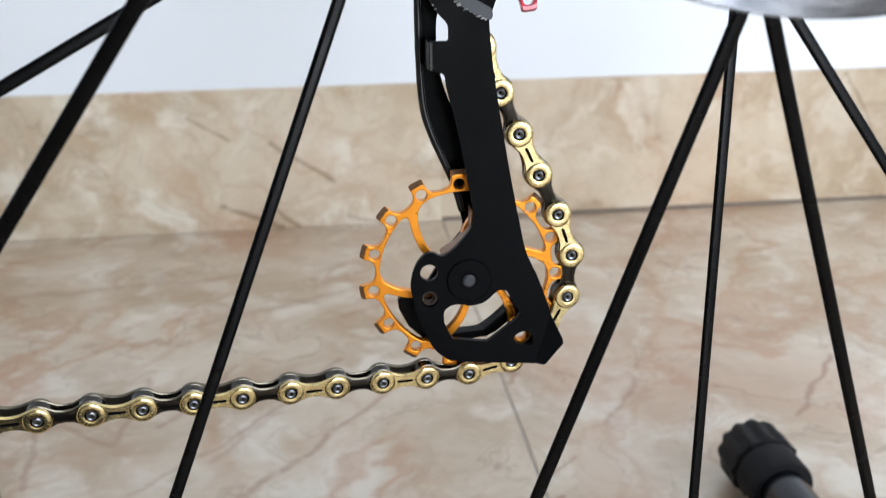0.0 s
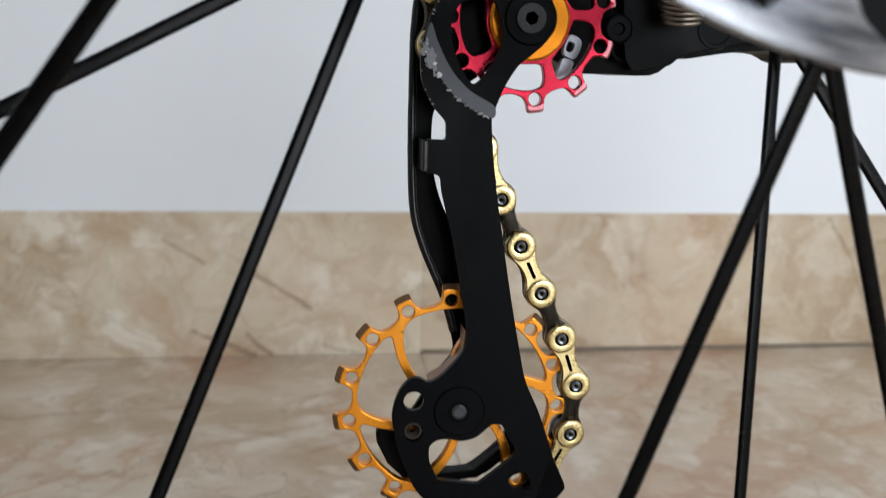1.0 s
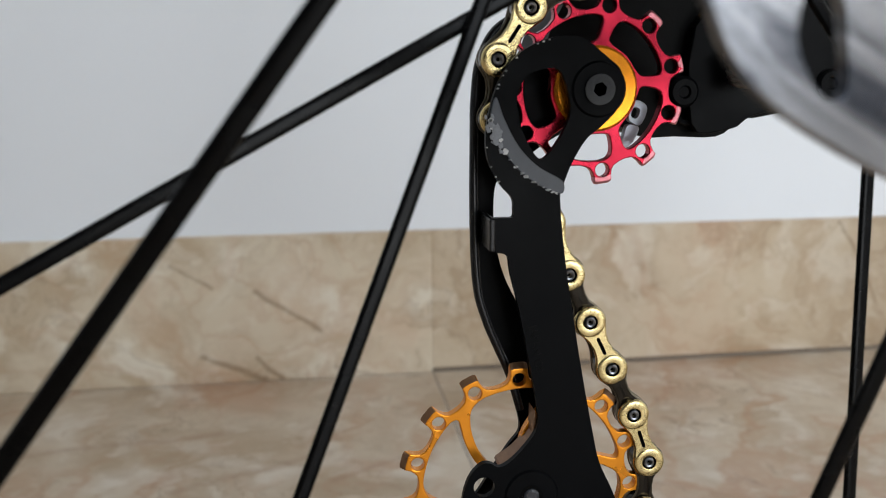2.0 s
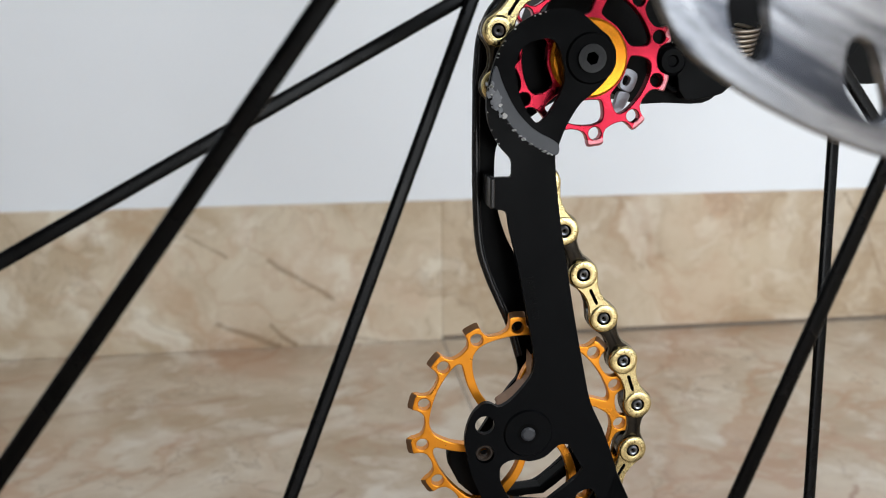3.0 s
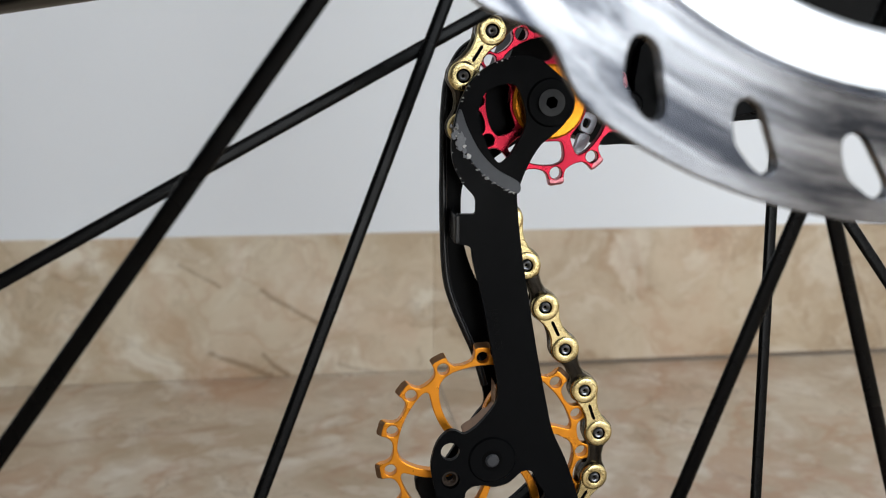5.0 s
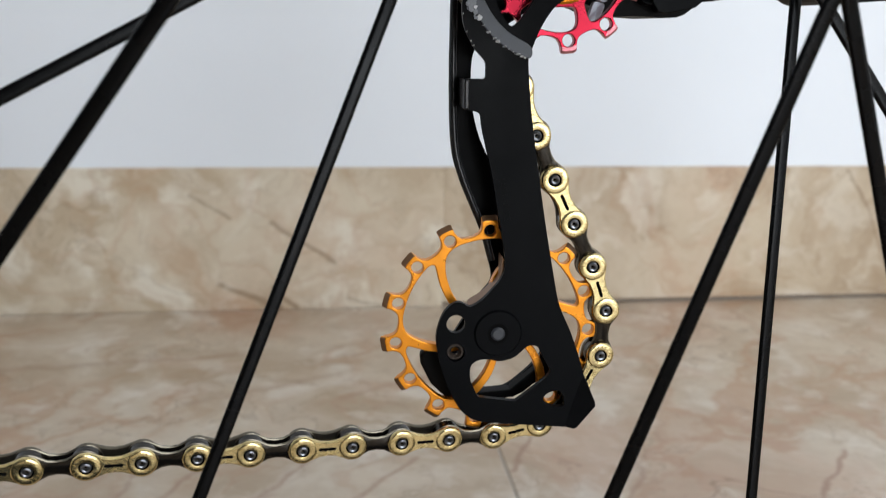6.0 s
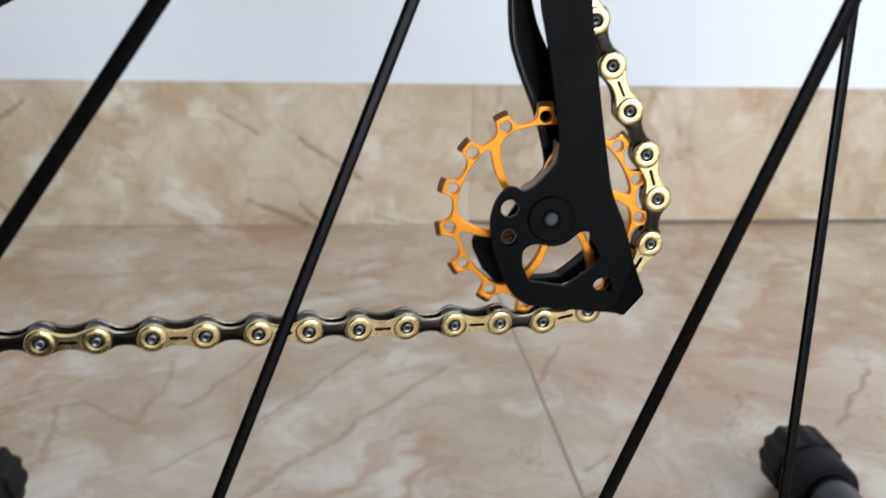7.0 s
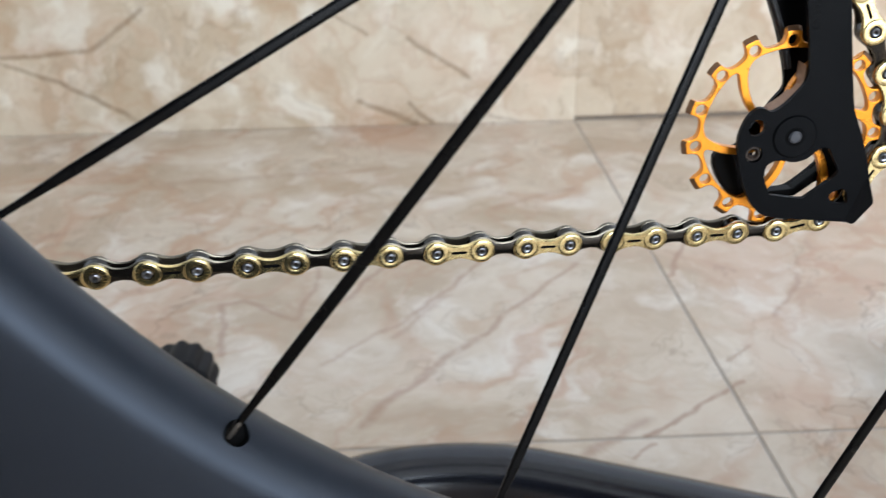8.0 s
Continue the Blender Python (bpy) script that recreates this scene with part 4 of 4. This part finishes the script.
def link_outline(r, waist, n=14, facet=0.0):
    """A figure of eight round two pins, with a smooth waist."""
    pts = []
    half = PITCH / 2
    for cx, s in ((PITCH, 0), (0, math.pi)):
        for k in range(n + 1):
            a = -radians(118) + radians(236) * k / n
            q = r * (1 + facet * math.cos(7 * a))
            pts.append(Vector((cx + q * math.cos(a + s), q * math.sin(a + s))))
        e = 1 if s == 0 else -1
        pts += [Vector((half + e * x, e * (waist + d))) for x, d in ((0.0020, 0.00025), (0.0, 0.0), (-0.0020, 0.00025))]
    return pts


def loft(bm, loops, mat_index=0):
    """Walls between loops of as many points, given as (points, y)."""
    rows = [[bm.verts.new((p[0], y, p[1])) for p in loop] for loop, y in loops]
    n = len(rows[0])
    for r0, r1 in zip(rows, rows[1:]):
        for k in range(n):
            bm.faces.new((r0[k], r0[(k + 1) % n], r1[(k + 1) % n], r1[k])).material_index = mat_index
    return rows


def link_mesh(name, outer):
    bm = bmesh.new()
    if outer:
        slot = [Vector((PITCH / 2 + x, z)) for x, z in ((-0.0022, -0.0001), (-0.0019, -0.00042), (0.0019, -0.00042), (0.0023, -0.0002), (0.0023, 0.0002), (0.0019, 0.00042), (-0.0019, 0.00042), (-0.0022, 0.0001))]
        shape = lambda d: link_outline(0.0037 - d, 0.0020 - d, facet=0.022)
        # flat plate with a narrow chamfer; the ends stand proud with a rounded shoulder
        rows = loft(bm, [(shape(0.00035), -0.0027), (shape(0.00012), -0.00242), (shape(0.0), -0.0023), (shape(0.0), -0.0019)])
        # black behind the slot and pin gaps, for the shade inside
        bm.faces.new(rows[-1]).material_index = 3
        cuts = [slot, ring(0, 0, 0.0017, 20), ring(PITCH, 0, 0.0017, 20)]
        edges = [bm.edges.get((a, b)) for a, b in zip(rows[0], rows[0][1:] + rows[0][:1])]
        for cut in cuts:
            walls = loft(bm, [(cut, -0.0027), (cut, -0.0022)], 3)
            edges += [bm.edges.get((a, b)) for a, b in zip(walls[0], walls[0][1:] + walls[0][:1])]
        bmesh.ops.triangle_fill(bm, use_beauty=True, edges=edges)
        far = loft(bm, [(link_outline(0.0034, 0.0018), 0.0018), (link_outline(0.0037, 0.0021), 0.0021), (link_outline(0.0037, 0.0021), 0.0027), (link_outline(0.0034, 0.0018), 0.0030)], 1)
        bm.faces.new(far[0]).material_index = 1
        bm.faces.new(far[-1]).material_index = 1
        for cx, s in ((0, math.pi), (PITCH, 0)):
            lathe(bm, [(0.0017, -0.0023), (0.0017, -0.00292), (0.0019, -0.00298), (0.0030, -0.00296), (0.0034, -0.00284), (0.00362, -0.0026), (0.00372, -0.0023), (0.00372, -0.0020)], 28, 0, centre=(cx, 0, 0))
            # hollow pin: bright rim, dark steel bore; painted shade fills the groove
            lathe(bm, [(0.00052, -0.0026), (0.00060, -0.0030), (0.00095, -0.00312), (0.00122, -0.0029), (0.00128, -0.0022), (0.00128, 0.0031), (0.00052, 0.0031)], 20, 4, centre=(cx, 0, 0))
            lathe(bm, [(0.00042, -0.0022), (0.00051, -0.0022), (0.00051, 0.0030), (0.00042, 0.0030)], 16, 1, centre=(cx, 0, 0))
            # worn engraving round the outer half of the end, as short bars
            for k in range(7):
                a = s + radians(-66 + 22 * k)
                m = Matrix.Translation((cx + 0.0027 * math.cos(a), -0.00299, 0.0027 * math.sin(a))) @ Matrix.Rotation(-a, 4, "Y")
                bmesh.ops.create_cube(bm, size=1, matrix=m @ Matrix.Diagonal((0.00055 if k % 2 else 0.00075, 0.00005, 0.00013, 1)))
                bm.faces.ensure_lookup_table()
                for fc in bm.faces[-6:]:
                    fc.material_index = 2
        me = data(name, bm, M_GOLD, M_PIN, M_ENGRAVED, M_HOLE_SHADE, M_STEEL)
    else:
        # chamfered plates, their edges in the brighter pin steel
        for y0, y1 in ((-0.0018, -0.0011), (0.0011, 0.0018)):
            rows = loft(bm, [(link_outline(0.0036, 0.0015), y0), (link_outline(0.0039, 0.0018), y0 + 0.0002), (link_outline(0.0039, 0.0018), y1 - 0.0002), (link_outline(0.0036, 0.0015), y1)], 1)
            bm.faces.new(rows[0]), bm.faces.new(rows[-1])
        for cx in (0, PITCH):
            lathe(bm, [(0.0020, -0.0011), (0.0038, -0.0011), (0.0038, 0.0011), (0.0020, 0.0011)], 16, 0, centre=(cx, 0, 0))
        me = data(name, bm, M_LINK, M_PIN)
    me.polygons.foreach_set("use_smooth", [True] * len(me.polygons))
    me.set_sharp_from_angle(angle=radians(38))
    return me


OUTER, INNER = link_mesh("outer_link", True), link_mesh("inner_link", False)
# the line of the pins: round the upper pulley, across to the lower one, round it and forward
RU, RL = 0.0225, 0.0302
line = []
dx, dz = LX - UX, LZ - UZ
dist = math.hypot(dx, dz)
base = math.atan2(dz, dx)
tang = math.acos((RU + RL) / dist)
au = base - tang          # touch point on the upper pulley, front side
al = au + math.pi         # touch point on the lower pulley, rear side
a_top = radians(106)
while au < a_top:
    au += 2 * math.pi
top_p = Vector((UX + RU * math.cos(a_top), UZ + RU * math.sin(a_top)))
away = Vector((math.sin(a_top), -math.cos(a_top)))
line.append(top_p + away * 0.04)
for k in range(60):
    a = a_top + (au - a_top) * k / 59
    line.append(Vector((UX + RU * math.cos(a), UZ + RU * math.sin(a))))
al = math.atan2(math.sin(al), math.cos(al))
a_end = radians(-97)
for k in range(60):
    a = al + (a_end - al) * k / 59
    line.append(Vector((LX + RL * math.cos(a), LZ + RL * math.sin(a))))
line.append(line[-1] + Vector((-1.0, 0.032)).normalized() * 0.30)
lengths = [0.0]
for a, b in zip(line, line[1:]):
    lengths.append(lengths[-1] + (b - a).length)


def along(s):
    s = min(max(s, 0), lengths[-1])
    for i in range(len(line) - 1):
        if s <= lengths[i + 1]:
            u = (s - lengths[i]) / max(lengths[i + 1] - lengths[i], 1e-9)
            return line[i].lerp(line[i + 1], u)
    return line[-1]


# a pin lies at this place behind the cage's rear edge
near = min((k * 0.0002 for k in range(int(lengths[-1] / 0.0002))), key=lambda s: (along(s) - Vector((0.0655, 0.2362))).length)
first = near % PITCH
pins, s = [], first
while s < lengths[-1]:
    p = along(s)
    y = PULLEY_Y if p.y > 0.2 else PULLEY_Y - 0.0007 + min(0.0, (p.x - 0.040)) * 0.150
    slack = 0.0012 * math.exp(-(((p.y - 0.283) / 0.010) ** 2))
    pins.append((Vector((p.x + slack, y, p.y)), s))
    s += PITCH
index_near = round((near - first) / PITCH)
for i in range(len(pins) - 1):
    a, b = pins[i][0], pins[i + 1][0]
    d = (b - a).normalized()
    lean = Vector((0, 1, LEAN))
    yy = (lean - d * lean.dot(d)).normalized()
    zz = d.cross(yy)
    m = Matrix((d, yy, zz)).transposed().to_4x4()
    m.translation = a
    outer = (i - index_near) % 2 == 0
    part("outer_link" if outer else "inner_link", OUTER if outer else INNER, None, chain, at=m)

# ---- bike stand on the floor ----
stand = thing("bike_stand", (0.0, 0.25, 0.0), "black tubular floor bike stand with lobed rubber feet", "bike stand")
arch = [(-0.215, 0.24, 0.017), (-0.17, 0.262, 0.019), (-0.12, 0.283, 0.0230), (-0.08, 0.295, 0.0265), (-0.03, 0.295, 0.0265), (0.03, 0.280, 0.0215), (0.10, 0.255, 0.019), (0.17, 0.235, 0.017), (0.24, 0.22, 0.017)]
pts = []
for p0, p1, p2, p3 in zip([arch[0]] + arch, arch, arch[1:], arch[2:] + [arch[-1]]):
    p0, p1, p2, p3 = Vector(p0), Vector(p1), Vector(p2), Vector(p3)
    pts += [0.5 * (2 * p1 + (p2 - p0) * t + (2 * p0 - 5 * p1 + 4 * p2 - p3) * t * t + (3 * p1 - p0 - 3 * p2 + p3) * t ** 3) for t in (0.0, 0.25, 0.5, 0.75)]
pts.append(Vector(arch[-1]))
part("cross_tube", tube(bmesh.new(), pts, 0.0145, 20), M_STAND, stand, "bowed glossy black cross tube", smooth=50)
for x, y_end in ((-0.201, 0.411), (0.236, 0.411)):
    part("floor_rail", tube(bmesh.new(), [(x, -0.30, 0.0196), (x, y_end - 0.012, 0.0196)], 0.0125, 24), M_STAND, stand, "straight black floor tube", smooth=50)
    for end, s in ((y_end, 1), (-0.31, -1)):
        bm = bmesh.new()
        n = 112
        rows = []
        for yy, r in ((-0.046, 0.0128), (-0.046, 0.0168), (-0.044, 0.0178), (-0.027, 0.0178), (-0.0262, 0.0160), (-0.0248, 0.0160), (-0.024, 0.0192), (-0.006, 0.0192), (-0.001, 0.0175), (0.0, 0.012)):
            row = []
            for k in range(n):
                a = 2 * math.pi * k / n
                rib = 0.0009 * math.cos(12 * a) if -0.025 < yy < -0.0005 else 0.0
                row.append(bm.verts.new((x + (r + rib) * math.cos(a), end + s * yy, 0.0196 + (r + rib) * math.sin(a))))
            rows.append(row)
        for r0, r1 in zip(rows, rows[1:]):
            for k in range(n):
                bm.faces.new((r0[k], r0[(k + 1) % n], r1[(k + 1) % n], r1[k]))
        bm.faces.new(rows[-1])
        part("rubber_foot", bm, M_RUBBER, stand, "lobed black rubber end cap", smooth=45)

# ---- tiles of the floor and skirting ----
TILE, TILE_X, JOINT, TX, TY = 0.575, 1.15, 0.0020, 0.1148, 0.354


def tile_mesh(name, w, d, h, mat, flat):
    """One tile with eased edges: flat on the floor, or upright with its face to -y."""
    bm = bmesh.new()
    e = 0.0005
    a = [(0, 0), (w, 0), (w, d), (0, d)]
    b = [(e, e), (w - e, e), (w - e, d - e), (e, d - e)]
    if flat:
        rows = [[(x, y, -h) for x, y in a], [(x, y, -e) for x, y in a], [(x, y, 0) for x, y in b]]
    else:
        rows = [[(x, h, z) for x, z in a], [(x, e, z) for x, z in a], [(x, 0, z) for x, z in b]]
    vs = [[bm.verts.new(p) for p in r] for r in rows]
    for r0, r1 in zip(vs, vs[1:]):
        for k in range(4):
            bm.faces.new((r0[k], r0[(k + 1) % 4], r1[(k + 1) % 4], r1[k]))
    bm.faces.new(vs[-1]), bm.faces.new(vs[0])
    return data(name, bm, mat)


FLOOR_TILE = tile_mesh("tile", TILE_X - JOINT, TILE - JOINT, 0.001, M_FLOOR, True)
for i in range(-4, 4):
    for j in range(-5, 1):
        x, y = TX + i * TILE_X, TY + j * TILE
        if X0 - 0.1 < x and x + TILE_X < X1 + 0.1 and y + TILE > Y0 + 0.01:
            part("tile", FLOOR_TILE, None, floor, at=Matrix.Translation((x + JOINT / 2, y + JOINT / 2, 0)))
skirting = tagged(part("baseboard", box(bmesh.new(), (X0, SKIRT_Y + 0.003, 0.0), (X1, WALL_Y, SKIRT_H - 0.002)), M_JOINT), "beige marble-look skirting tiles along the white wall", "skirting", kind="structure")
SKIRT_TILE = tile_mesh("skirting_tile", TILE_X - 0.0002, SKIRT_H - 0.0008, 0.0085, M_SKIRT, False)
SKIRT_TILE_R = tile_mesh("skirting_tile", TILE_X - 0.0002, SKIRT_H - 0.0050, 0.0085, M_SKIRT_R, False)
for i in range(-4, 4):
    x = TX + i * TILE_X
    if X0 - 0.1 < x and x + TILE_X < X1 + 0.1:
        part("skirting_tile", SKIRT_TILE_R if i >= 0 else SKIRT_TILE, None, skirting, at=Matrix.Translation((x + 0.0001, SKIRT_Y + (0.0012 if i >= 0 else 0.0), 0.0038 if i >= 0 else -0.0004)))
